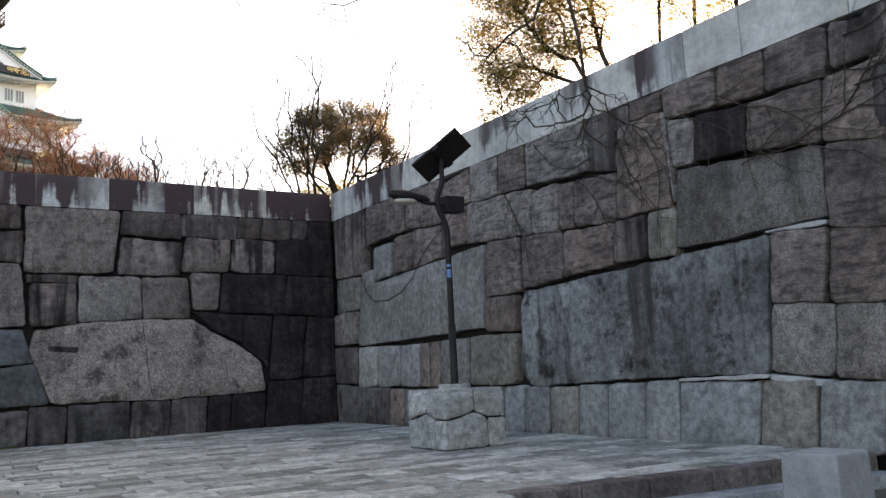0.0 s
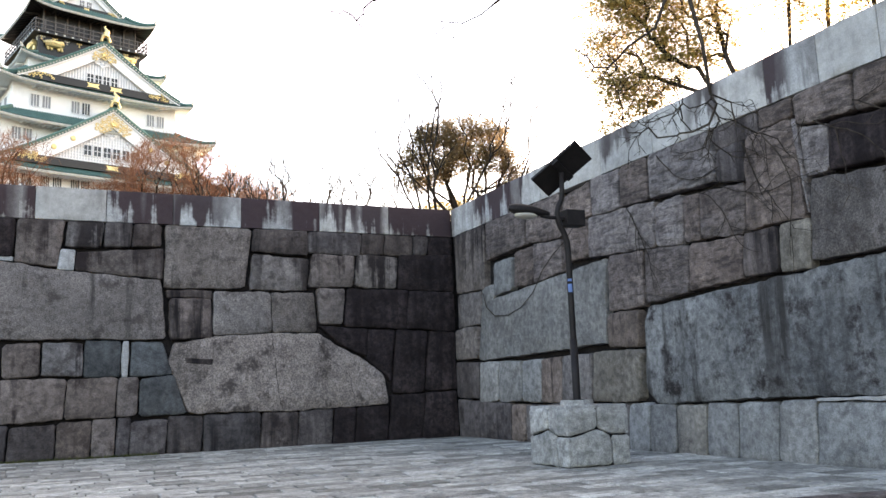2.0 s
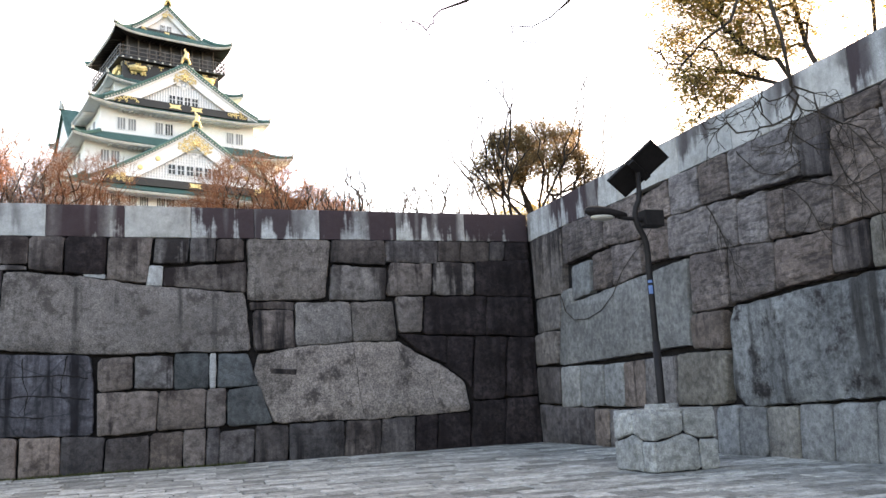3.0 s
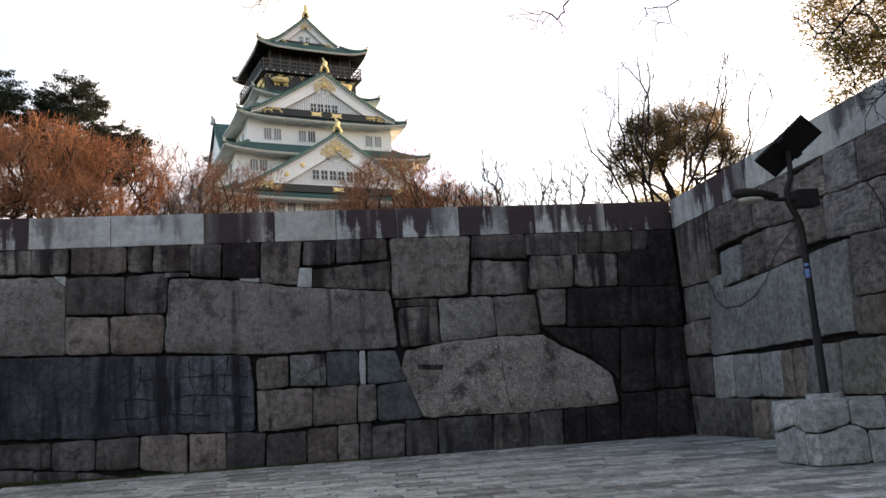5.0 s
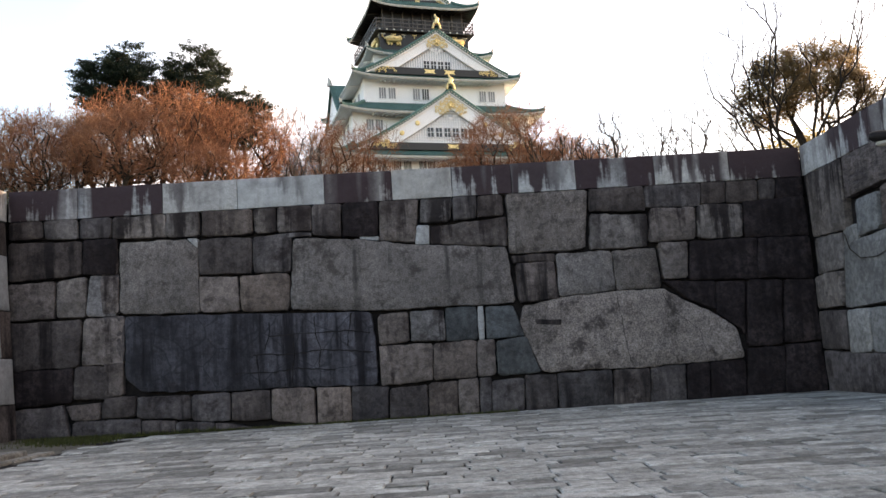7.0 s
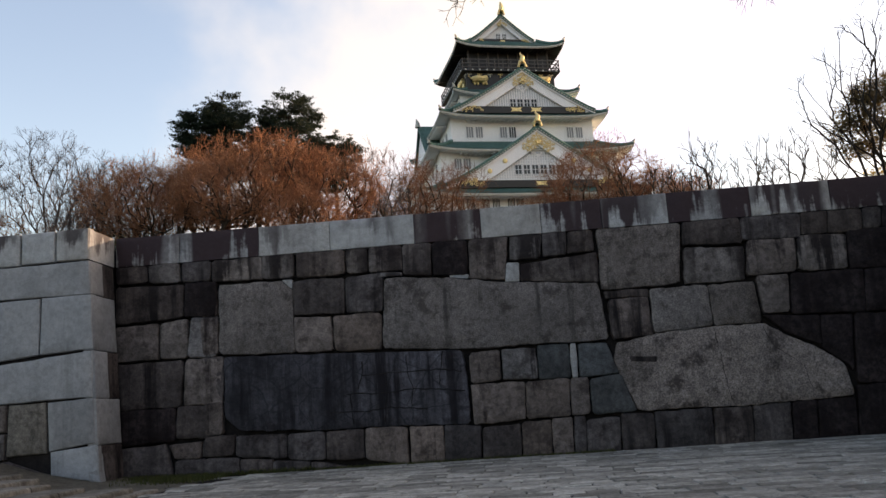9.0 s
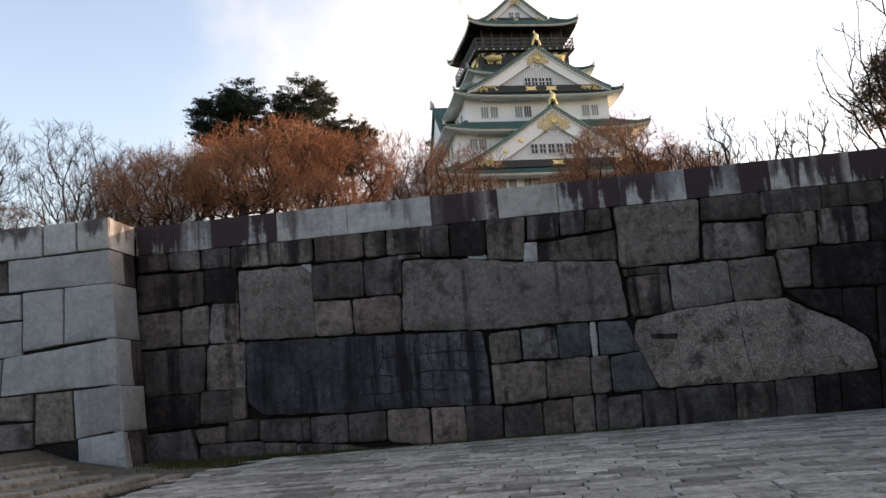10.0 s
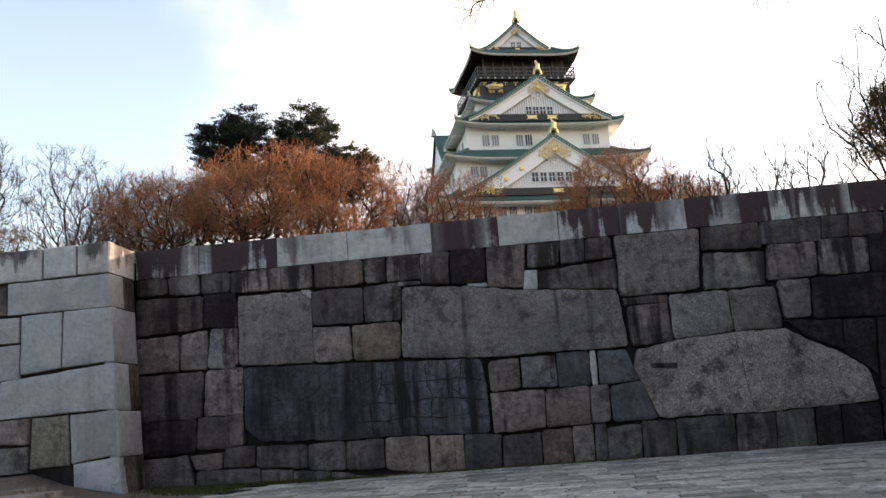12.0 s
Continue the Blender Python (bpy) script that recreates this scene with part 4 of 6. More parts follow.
# ---- kerb and steps ----
kerb = tagged(empty("kerb"), "long granite kerb at the edge of the court", "kerb", kind="structure")
k0, k1 = Vector((6.0, 8.2, 0)), Vector((11.8, 7.25, 0))
kd = (k1 - k0).normalized()
kn = Vector((kd.y, -kd.x, 0))
n_k = 6
for i in range(n_k):
    a, b = k0.lerp(k1, i / n_k), k0.lerp(k1, (i + 1) / n_k - 0.002)
    for lo, hi, w0, w1, m in ((-0.29, 0.0, -0.35, 0.0, STONE['b']), (-0.45, -0.25, 0.004, 0.42, STONE['l'])):
        bm = box_bm(0, -w1, lo, (b - a).length, -w0, hi, 0.02)
        ob = part("kerbstone", bm, m, kerb)
        ob.matrix_world = Matrix.Translation(a) @ Matrix.Rotation(math.atan2(kd.y, kd.x), 4, 'Z')
stair = tagged(empty("stair"), "broad shallow weathered stone steps up beside the pier", "steps", kind="structure")
treads = ((-8.74, 0.05, 20.7), (-8.97, 0.15, 19.9), (-9.85, 0.26, 19.3), (-10.8, 0.36, 19.6), (-11.9, 0.45, 21.0), (-13.0, 0.53, 22.2), (-14.2, 0.61, 23.0), (-15.4, 0.69, 23.3))
for i, (x0, z, y_end) in enumerate(treads):
    back = treads[i + 1][0] - 0.12 if i + 1 < len(treads) else x0 - 6.0
    y0 = 8.0 + rng.uniform(0, 0.6)
    while y0 < y_end:
        y1 = min(y_end, y0 + rng.uniform(1.3, 2.4))
        if y_end - y1 < 0.5:
            y1 = y_end
        off, zz = rng.uniform(-0.03, 0.03), z + rng.uniform(-0.01, 0.01)
        skew = 0.12 * (y1 - y0) / 12
        g = Geo()
        pts = []
        for xx, q in ((x0 + off + 0.02, zz - 0.16), (x0 + off, zz - 0.035), (x0 + off - 0.035, zz), (back, zz), (back, zz - 0.16)):
            pts.append((Vector((xx, y0 + 0.008, q)), Vector((xx - skew, y1 - 0.008, q))))
        for (p, q), (r, t) in zip(pts, pts[1:] + pts[:1]):
            g.quad(p, q, t, r)
        g.poly([p for p, q in pts])
        g.poly([q for p, q in reversed(pts)])
        g.make("step_stone", STEP, stair)
        y0 = y1

# bank of soil between the ends of the steps, the pier and the back wall
g = Geo()
nx, ny = 30, 34
for j in range(ny + 1):
    for i in range(nx + 1):
        x, y = -14.4 + 5.95 * i / nx, 18.4 + 6.7 * j / ny
        rise = max(0.0, -x - 8.9)
        z = -0.02 + 0.035 * rise + 0.035 * rise * max(0.0, rise - 2.2) + 0.03 * noise.noise(Vector((x * 1.4, y * 1.4, 3)))
        g.v.append(Vector((x, y, z if i < nx else -0.06)))
for j in range(ny):
    for i in range(nx):
        k = j * (nx + 1) + i
        g.f.append((k, k + 1, k + nx + 2, k + nx + 1))
tagged(g.make("soil_bank", SOIL, smooth=True), "low bank of bare soil between the steps and the pier", "ground", kind="structure")

# ---- lamp post on its pedestal ----
PX, PY, PH, PS = 9.05, 13.95, 1.09, 0.67


def pedestal():
    """A square plinth of two courses of split blocks, the joint between them running in a zigzag."""
    root = tagged(empty("pedestal", pose(PX, PY, 0)), "square pedestal of split pale granite blocks on the paving", "pedestal")
    part("core", box_bm(-PS + 0.05, -PS + 0.05, 0.0, PS - 0.05, PS - 0.05, PH - 0.03), MORTAR, root)
    faces = ((lambda u, z, d: Vector((u, -PS + 0.05 - d, z))), (lambda u, z, d: Vector((-PS + 0.05 - d, -u, z))),
             (lambda u, z, d: Vector((-u, PS - 0.05 + d, z))), (lambda u, z, d: Vector((PS - 0.05 + d, u, z))))
    for f in faces:
        for loop in ([(-PS, 0.53), (-0.01, 0.67), (-0.01, 1.06), (-PS, 1.06)], [(-0.01, 0.67), (0.27, 0.55), (PS, 0.55), (PS, 1.06), (-0.01, 1.06)],
                     [(-PS, 0.0), (0.28, 0.0), (0.28, 0.54), (-0.01, 0.66), (-PS, 0.52)], [(0.28, 0.0), (PS, 0.0), (PS, 0.54), (0.28, 0.54)]):
            ob = stone(root, 'l', *loop, name="block", proud=0.05, depth=0.03, place=f)
            ob.data.materials[0] = PEDESTAL
    part("cap_slab", box_bm(-PS + 0.02, -PS + 0.02, PH - 0.06, PS - 0.02, PS - 0.02, PH, 0.02), PEDESTAL, root)
    bm = bmesh.new()
    bmesh.ops.create_cone(bm, cap_ends=True, segments=40, radius1=0.32, radius2=0.30, depth=0.09, matrix=pose(0, 0, PH + 0.045))
    part("footing_disc", bm, PEDESTAL, root, "round pale footing disc")
    return root


pedestal()


def lamp_post():
    root = tagged(empty("street_lamp", pose(PX, PY, PH + 0.09)), "dark brown solar street lamp with a curved neck", "street lamp")
    o = Vector((PX, PY, PH + 0.09))
    P = lambda x, z, y=PY: Vector((x + 0.07, y, z + 0.03)) - o
    g = Geo()
    g.tube([P(8.99, 1.1), P(8.99, 2.3)], [0.075, 0.075], 16)
    g.tube([P(8.99, 2.28), P(8.99, 4.0), P(8.98, 4.18), P(8.93, 4.34), P(8.85, 4.48), P(8.80, 4.62), P(8.79, 4.75), P(8.82, 4.88), P(8.90, 5.02),
            P(8.93, 5.18), P(8.94, 5.6)], [0.062, 0.06, 0.059, 0.058, 0.057, 0.056, 0.055, 0.054, 0.052, 0.05, 0.049], 16)
    g.make("pole", METAL, root, smooth=True)
    g = Geo()
    g.tube([P(8.99, 1.105), P(8.99, 1.16)], [0.15, 0.14], 20)
    g.make("base_flange", METAL, root)
    g = Geo()
    g.tube([P(8.79, 4.66), P(8.60, 4.66), P(8.42, 4.70)], [0.04, 0.04, 0.05], 10)
    g.make("arm", METAL, root, smooth=True)
    # cobra-shaped lantern at the arm's end
    bm = bmesh.new()
    bmesh.ops.create_uvsphere(bm, u_segments=24, v_segments=14, radius=1.0)
    for v in bm.verts:
        t = (v.co.x + 1) / 2
        v.co = Vector((v.co.x * 0.46, v.co.y * (0.18 - 0.09 * t), v.co.z * (0.125 - 0.07 * t) + (0.03 if v.co.z > 0 else 0)))
        v.co.z -= 0.12 * (t - 0.5) ** 1 * 0.6
    bmesh.ops.transform(bm, matrix=Matrix.Translation(P(8.17, 4.75)), verts=bm.verts)
    head = part("lantern", bm, METAL, root, "drop-shaped lantern hood")
    bm = bmesh.new()
    bmesh.ops.create_uvsphere(bm, u_segments=20, v_segments=10, radius=1.0)
    bmesh.ops.scale(bm, vec=(0.25, 0.13, 0.07), verts=bm.verts)
    bmesh.ops.transform(bm, matrix=Matrix.Translation(P(8.08, 4.67)), verts=bm.verts)
    part("diffuser", bm, LENS, head, "pale unlit lens")
    part("control_box", box_bm(*P(8.93, 4.50, PY - 0.14), *P(9.35, 4.82, PY + 0.14), 0.015), METAL, root, "rectangular battery box")
    g = Geo()
    g.tube([P(8.79, 4.64), P(8.97, 4.64)], [0.05, 0.05], 10)
    g.make("bracket", METAL, root)
    # tilted panel, seen from its underside
    ex = Vector((0.67, -0.733, 0.70)).normalized()
    ez = ex.cross(Vector((0.54, 0.246, -0.26))).normalized()
    m = Matrix.Translation(P(8.95, 5.66)) @ Matrix((ex, ez.cross(ex), ez)).transposed().to_4x4()
    bm = box_bm(-0.57, -0.31, -0.03, 0.57, 0.31, 0.03, 0.008)
    bmesh.ops.transform(bm, matrix=m, verts=bm.verts)
    pan = part("solar_panel", bm, METAL, root, "tilted solar panel in a dark frame")
    bm = box_bm(-0.53, -0.27, 0.034, 0.53, 0.27, 0.04)
    bmesh.ops.transform(bm, matrix=m, verts=bm.verts)
    part("cell_face", bm, PANEL, pan)
    bm = box_bm(-0.07, -0.30, -0.09, 0.07, 0.30, -0.034, 0.006)
    bmesh.ops.transform(bm, matrix=m, verts=bm.verts)
    part("mounting_rail", bm, METAL, pan)
    for z, h in ((3.20, 0.16), (3.41, 0.05)):
        g = Geo()
        for k in range(6):
            w0, w1 = 3.5 + 0.2 * k, 3.7 + 0.2 * k
            c0, c1 = Vector((math.cos(w0), math.sin(w0), 0)) * 0.0735, Vector((math.cos(w1), math.sin(w1), 0)) * 0.0735
            lo, hi = P(8.99, z), P(8.99, z + h)
            g.quad(lo + c0, lo + c1, hi + c1, hi + c0)
        g.make("sticker", STICKER, root)
    return root


lamp_post()

# ---- stone bollard on the lower ground ----
bm = box_bm(-0.31, -0.31, 0, 0.31, 0.31, 0.87, 0.03)
for v in bm.verts:
    s = 1.0 + 0.10 * v.co.z
    v.co.x, v.co.y = v.co.x / s * 1.06, v.co.y / s * 1.06
me = bpy.data.meshes.new("bollard")
bm.to_mesh(me)
bm.free()
me.materials.append(STONE['p'])
bol = new("stone_bollard", me)
bol.matrix_world = pose(7.98, 5.47, -0.42, 0, 0, 3)
tagged(bol, "squat square pale granite bollard below the kerb", "bollard")


# ---- dry creeper stems on the side wall ----
vrng = random.Random(3)


def creeper(starts, length, turn, label):
    root = tagged(empty("dry_creeper", pose(FACE_B, starts[0][0], starts[0][1])), label, "creeper", "dry creepers on the side wall")
    o = Vector((FACE_B, starts[0][0], starts[0][1]))
    G = Geo()

    def run(u, z, a, ln, r, level):
        pts = [Vector((FACE_B - 0.075, u, z)) - o]
        for i in range(int(ln / 0.12)):
            a += vrng.gauss(0, turn)
            u, z = u + math.cos(a) * 0.12, z + math.sin(a) * 0.12
            if not (0.3 < z < 7.2 and 5.5 < u < 24.8):
                break
            pts.append(Vector((FACE_B - 0.075 + vrng.uniform(-0.01, 0.01), u, z)) - o)
            if level and vrng.random() < 0.26:
                run(u, z, a + vrng.choice((-1, 1)) * vrng.uniform(0.3, 0.9), ln * vrng.uniform(0.25, 0.5), r * 0.6, level - 1)
        if len(pts) > 2:
            G.tube(pts, [r + (0.35 * r - r) * i / (len(pts) - 1) for i in range(len(pts))], 4)

    for u, z, a in starts:
        run(u, z, math.radians(a), length, 0.015, 2)
    tagged(G.make("stem", BARK_DARK, root), kind="stuff")


creeper([(6.9, 5.3, 200 - 30), (6.9, 5.0, 188), (7.2, 4.9, 150)], 4.5, 0.10, "bare dry creeper stems spread over hewn stones")
creeper([(9.4, 5.9, 200), (10.2, 5.8, 215), (11.4, 5.9, 230), (12.6, 5.2, 210)], 2.6, 0.14, "bare dry creeper stems spread over hewn stones")
creeper([(7.0, 6.1, 175), (7.1, 5.6, 200), (8.0, 4.7, 160), (9.0, 4.6, 170)], 3.4, 0.11, "bare dry creeper stems spread over hewn stones")
creeper([(11.9, 5.9, 250), (13.2, 5.2, 200), (14.4, 6.3, 230), (15.6, 5.4, 210)], 2.2, 0.14, "bare dry creeper stems spread over hewn stones")
vine = tagged(empty("dry_creeper", pose(FACE_B, 22.6, 3.6)), "single bare creeper stem looping over a pale block", "creeper", "dry creepers on the side wall")
G = Geo()
o = Vector((FACE_B, 22.6, 3.6))
G.tube([Vector((FACE_B - 0.08, u, z)) - o for u, z in ((22.9, 4.3), (22.7, 3.85), (22.2, 3.55), (21.4, 3.5), (20.6, 3.65), (19.9, 4.0), (19.4, 4.5), (18.8, 4.85), (18.2, 5.1), (17.6, 5.5))],
       [0.014, 0.014, 0.013, 0.013, 0.012, 0.012, 0.011, 0.010, 0.009, 0.007], 5)
G.make("stem", BARK_DARK, vine)


# ---- trees ----
trng = random.Random(21)


def rvec(s=1.0):
    return Vector((trng.gauss(0, s), trng.gauss(0, s), trng.gauss(0, s)))


def leaves(g, at, n, radius, size, flat=1.0):
    for _ in range(n):
        c = at + Vector((trng.gauss(0, radius), trng.gauss(0, radius), trng.gauss(0, radius * flat)))
        a = rvec().normalized() * size * trng.uniform(0.6, 1.3)
        b = a.orthogonal().normalized() * size * trng.uniform(0.3, 0.6)
        g.quad(c - a, c + b, c + a, c - b)


def cloud(n, centre, radii, shell=0.0, floor_z=-9.0, lumps=0.9, gap=-0.12):
    """Points through an uneven, lumpy ellipsoid, more of them towards its skin."""
    out, off = [], rvec(20)
    while len(out) < n:
        v = rvec().normalized()
        q = v * (shell + (1 - shell) * trng.random() ** 0.45)
        q *= 0.86 + 0.28 * noise.noise(v * 1.7 + off)
        p = Vector((centre[0] + q.x * radii[0], centre[1] + q.y * radii[1], centre[2] + q.z * radii[2]))
        if p.z > floor_z and noise.noise(p * lumps + off) > gap:
            out.append(p)
    return out


def branching(L, T, stems, targets, tip=0.008, power=0.45, direct=0.35, step=0.5, wob=0.12, thick=0.03):
    """A tree that reaches every target by short, gently bent branches; each is as thick as what it carries.
    Thick branches go into L, thin ones into T. Returns each tip and its direction."""
    P = np.zeros((len(targets) * 30 + 400, 3))
    way = np.zeros(len(P))
    par, tips, n = [], [], 0

    def add(p, parent):
        nonlocal n
        P[n] = p
        way[n] = 0.0 if parent < 0 else way[parent] + np.linalg.norm(P[n] - P[parent])
        par.append(parent)
        n += 1
        return n - 1

    for stem in stems:
        k = -1
        for p in stem:
            k = add(p, k)
    base = Vector(stems[0][-1])
    for t in sorted(targets, key=lambda q: (q - base).length):
        d = np.linalg.norm(P[:n] - np.array(t), axis=1)
        k = int(np.argmin(d + direct * way[:n]))
        a, ln = Vector(P[k]), float(d[k])
        grain = (a - Vector(P[par[k]])).normalized() if par[k] >= 0 else Vector((0, 0, 1))
        m = min(25, max(2, int(ln / step)))
        for i in range(1, m + 1):
            f = i / m
            q = a.lerp(t, f) + grain * (ln * 0.3 * f * (1 - f))
            if i < m:
                q += rvec(wob * min(0.5, ln / m))
            k = add(q, k)
        tips.append(k)
    load = np.zeros(n)
    load[tips] = 1
    kids = [[] for _ in range(n)]
    for i in range(n - 1, -1, -1):
        if par[i] >= 0:
            load[par[i]] += load[i]
            kids[par[i]].append(i)
    rad = tip * np.maximum(load, 1) ** power
    todo = [i for i in range(n) if par[i] < 0]
    while todo:
        i = todo.pop()
        chain = [i] if par[i] < 0 else [par[i], i]
        while kids[chain[-1]]:
            ks = sorted(kids[chain[-1]], key=lambda q: -load[q])
            todo += ks[1:]
            chain.append(ks[0])
        r = [float(rad[q]) for q in chain]
        if par[i] >= 0:
            r[0] = r[1]
        # the chain is thick up to some point, and thin from there on
        cut = next((j for j, q in enumerate(r) if q < thick), len(r))
        pts = [Vector(P[q]) for q in chain]
        if cut > 1:
            L.tube(pts[:cut + 1], r[:cut + 1], 7)
        if cut < len(r):
            c0 = max(0, cut - 1) if cut > 1 else 0
            if len(pts) - c0 > 1:
                T.tube(pts[c0:], r[c0:], 3)
    return [(Vector(P[k]), (Vector(P[k]) - Vector(P[par[k]])).normalized()) for k in tips]


def spray(T, tips, n, length, r, up=0.25, fan=0.5):
    """Fine forked twigs at the tips."""
    for p, d in tips:
        for _ in range(n):
            v = (d + rvec(fan) + Vector((0, 0, up))).normalized()
            ln = length * trng.uniform(0.5, 1.3)
            q = p + v * ln * 0.5
            w = (v + rvec(0.25) + Vector((0, 0, up * 0.5))).normalized()
            T.tube([p, q, q + w * ln * 0.5], [r, r * 0.85, r * 0.5], 3)
            T.tube([q, q + (v + rvec(0.5)).normalized() * ln * 0.45], [r * 0.75, r * 0.5], 3)


def vase(n, height, lean, base=0.15):
    """Stems that part at the ground and lean outwards."""
    out = []
    for k in range(n):
        a = 2 * math.pi * (k + trng.random() * 0.7) / n
        d = Vector((math.cos(a), math.sin(a), 0))
        w = lean * trng.uniform(0.5, 1.2)
        out.append([d * base + Vector((0, 0, -0.2)), d * (base + w * 0.25) + Vector((0, 0, height * 0.4)), d * (base + w * 0.6) + Vector((0, 0, height * 0.75)) + rvec(0.08), d * (base + w) + Vector((0, 0, height))])
    return out


def bare_tree(name, at, label, group, stems, targets, bark, twig, tip=0.009, direct=0.35, twigs=(5, 0.8, 0.008), up=0.25, fan=0.5, power=0.45, wob=0.12, category="tree"):
    root = tagged(empty(name, pose(*at)), label, category, group)
    L, T = Geo(), Geo()
    tips = branching(L, T, stems, targets, tip, power, direct, wob=wob)
    spray(T, tips, *twigs, up, fan)
    L.make("trunk", bark, root, smooth=True)
    tagged(T.make("twig_canopy", twig, root), kind="stuff")
    return root


TB = 7.02
brown = "leafless tree with dense orange-brown twigs behind the wall"
made = []
for at, top, wide in (((-20.2, 45.5, TB), 9.5, 3.6), ((-16.4, 47.2, TB), 10.7, 4.1), ((-12.7, 45.4, TB), 10.5, 4.0)):
    made.append(bare_tree("brown_tree", at, brown, "brown trees behind the wall", vase(5, 3.6, 1.2),
                          cloud(1000, (0, 0, top - 2.9), (wide, wide, 3.0), 0.4, top - 4.9, 0.55, -0.25), BARK_DARK, TWIG, 0.010, 0.5, (4, 0.66, 0.0088), 0.1, 0.9, 0.46, 0.06))
for v, x, y, sc, rz in ((0, -9.9, 47.6, 1.05, 130), (1, -18.2, 43.2, 0.80, 200), (1, -28.5, 43, 0.66, 320), (2, -14.6, 43.6, 0.86, 40), (0, -10.4, 43.5, 0.72, 300), (2, -31.5, 42, 0.6, 100)):
    ob = copy_thing(made[v], pose(x, y, TB, 0, 0, rz))
    ob.scale = (sc, sc, sc)
for v, x, y, sc, rz in ((1, 7.2, 60, 1.20, 10), (2, 10.9, 61, 1.06, 100), (0, 3.6, 61, 1.02, 190), (1, -4.7, 57, 1.08, 280), (2, 13.8, 61.5, 0.98, 60), (0, -7.6, 58, 0.98, 20)):
    ob = copy_thing(made[v], pose(x, y, TB, 0, 0, rz))
    ob.scale = (sc, sc, sc)
    tagged(ob, "leafless tree with reddish-brown twigs before the castle tower", "tree", "brown trees before the tower")
for x, y, top, wide, n in ((-30.6, 55, 15.4, 4.4, 620), (-34.6, 50, 16.3, 3.6, 480), (-25.2, 53, 12.6, 3.6, 480), (-23.6, 46.5, 9.6, 3.3, 460), (-7.2, 50, 11.0, 2.1, 280), (-38.5, 52, 15.5, 4.0, 300)):
    bare_tree("bare_tree", (x, y, TB), "tall leafless grey tree behind the wall", "grey trees behind the wall", vase(3, 4.5, 0.9),
              cloud(n, (0, 0, top - 5.0), (wide, wide, 5.0), 0.3, 3.6, 0.5, -0.4), BARK, TWIG_GREY, 0.011, 0.6, (5, 0.7, 0.009), 0.2, 0.4, wob=0.05)
for x, y, h in ((6.5, 34, 3.6), (7.35, 33, 3.4), (8.2, 33, 4.3), (8.85, 33.4, 3.4), (9.9, 32.5, 3.7), (11.1, 32, 4.0), (12.2, 31.6, 3.4), (5.4, 35.5, 3.9), (10.5, 33.5, 3.5)):
    bare_tree("bare_shrub", (x, y, TB), "thin leafless shrub just behind the wall", "shrubs behind the wall", vase(3, 1.4, 0.35, 0.06),
              cloud(30, (0, 0, h - 1.15), (0.95, 0.85, 1.3), 0.2, 1.3, 1.0, -0.4), BARK_DARK, BARK_DARK, 0.014, 0.7, (3, 0.45, 0.011), 0.45, 0.35, 0.38, category="shrub")

# rounded evergreen with bare limbs standing over it, at the corner of the walls
bare_tree("bare_tree", (14.1, 30.0, TB), "leafless spreading tree at the corner of the walls", "", vase(7, 1.5, 1.7, 0.2),
          cloud(120, (0.7, -0.6, 3.4), (4.9, 2.6, 4.1), 0.6, 2.4, 0.5, -0.3), BARK_DARK, BARK_DARK, 0.019, 0.8, (3, 0.6, 0.013), 0.25, 0.4, 0.36, 0.16)
root = tagged(empty("clipped_evergreen", pose(15.0, 30.6, TB)), "domed evergreen tree with brownish-olive foliage", "tree")
L, T, C = Geo(), Geo(), Geo()
tips = branching(L, T, vase(5, 1.5, 0.7, 0.12), cloud(290, (0, 0, 3.2), (2.9, 2.6, 2.4), 0.6, 2.7, 0.8, -0.32), 0.014, 0.40, 0.5)
for p, d in tips:
    leaves(C, p, 110, 0.19, 0.065, 0.7)
L.make("trunk", BARK_DARK, root, smooth=True)
tagged(T.make("twig_canopy", BARK_DARK, root), kind="stuff")
tagged(C.make("crown", LEAF_BROWN, root), kind="stuff")


def conifer(at, top, radii, n, label):
    """A dark cedar: a straight trunk under a broad, ragged crown of flat sprays."""
    root = tagged(empty("dark_conifer", pose(*at)), label, "tree", "dark conifers")
    L, T, C = Geo(), Geo(), Geo()
    stem = [V((0, 0, -0.2)), V((0.1, 0, top * 0.4)), V((0, 0.1, top * 0.62)), V((0, 0, top * 0.75)), V((0.05, 0, top * 0.9))]
    for p, d in branching(L, T, [stem], cloud(n, (0, 0, top - radii[2]), radii, 0.25, top * 0.5, 0.75, -0.22), 0.02, 0.4, 0.45):
        leaves(C, p, 130, 0.29, 0.08, 0.20)
        out = V((d.x, d.y, 0.25)).normalized()
        for k in range(3):
            leaves(C, p + out * (0.25 + 0.2 * k) + rvec(0.06), 22, 0.10, 0.075, 0.35)
    L.make("trunk", BARK_DARK, root)
    tagged(T.make("branchlets", BARK_DARK, root), kind="stuff")
    tagged(C.make("crown", LEAF_DARK, root), kind="stuff")


V = Vector
conifer((-20.3, 58.5, TB), 18.7, (3.3, 3.0, 3.7), 290, "tall dark conifer with flat layered sprays")
conifer((-15.2, 60, TB), 18.5, (3.6, 3.0, 4.2), 320, "tall dark conifer with flat layered sprays")
conifer((-12.0, 61, TB), 15.6, (2.4, 2.2, 2.6), 140, "dark conifer partly behind leafless trees")
conifer((-34.8, 46, TB), 11.6, (2.2, 2.2, 2.6), 110, "dark conifer partly behind leafless trees")


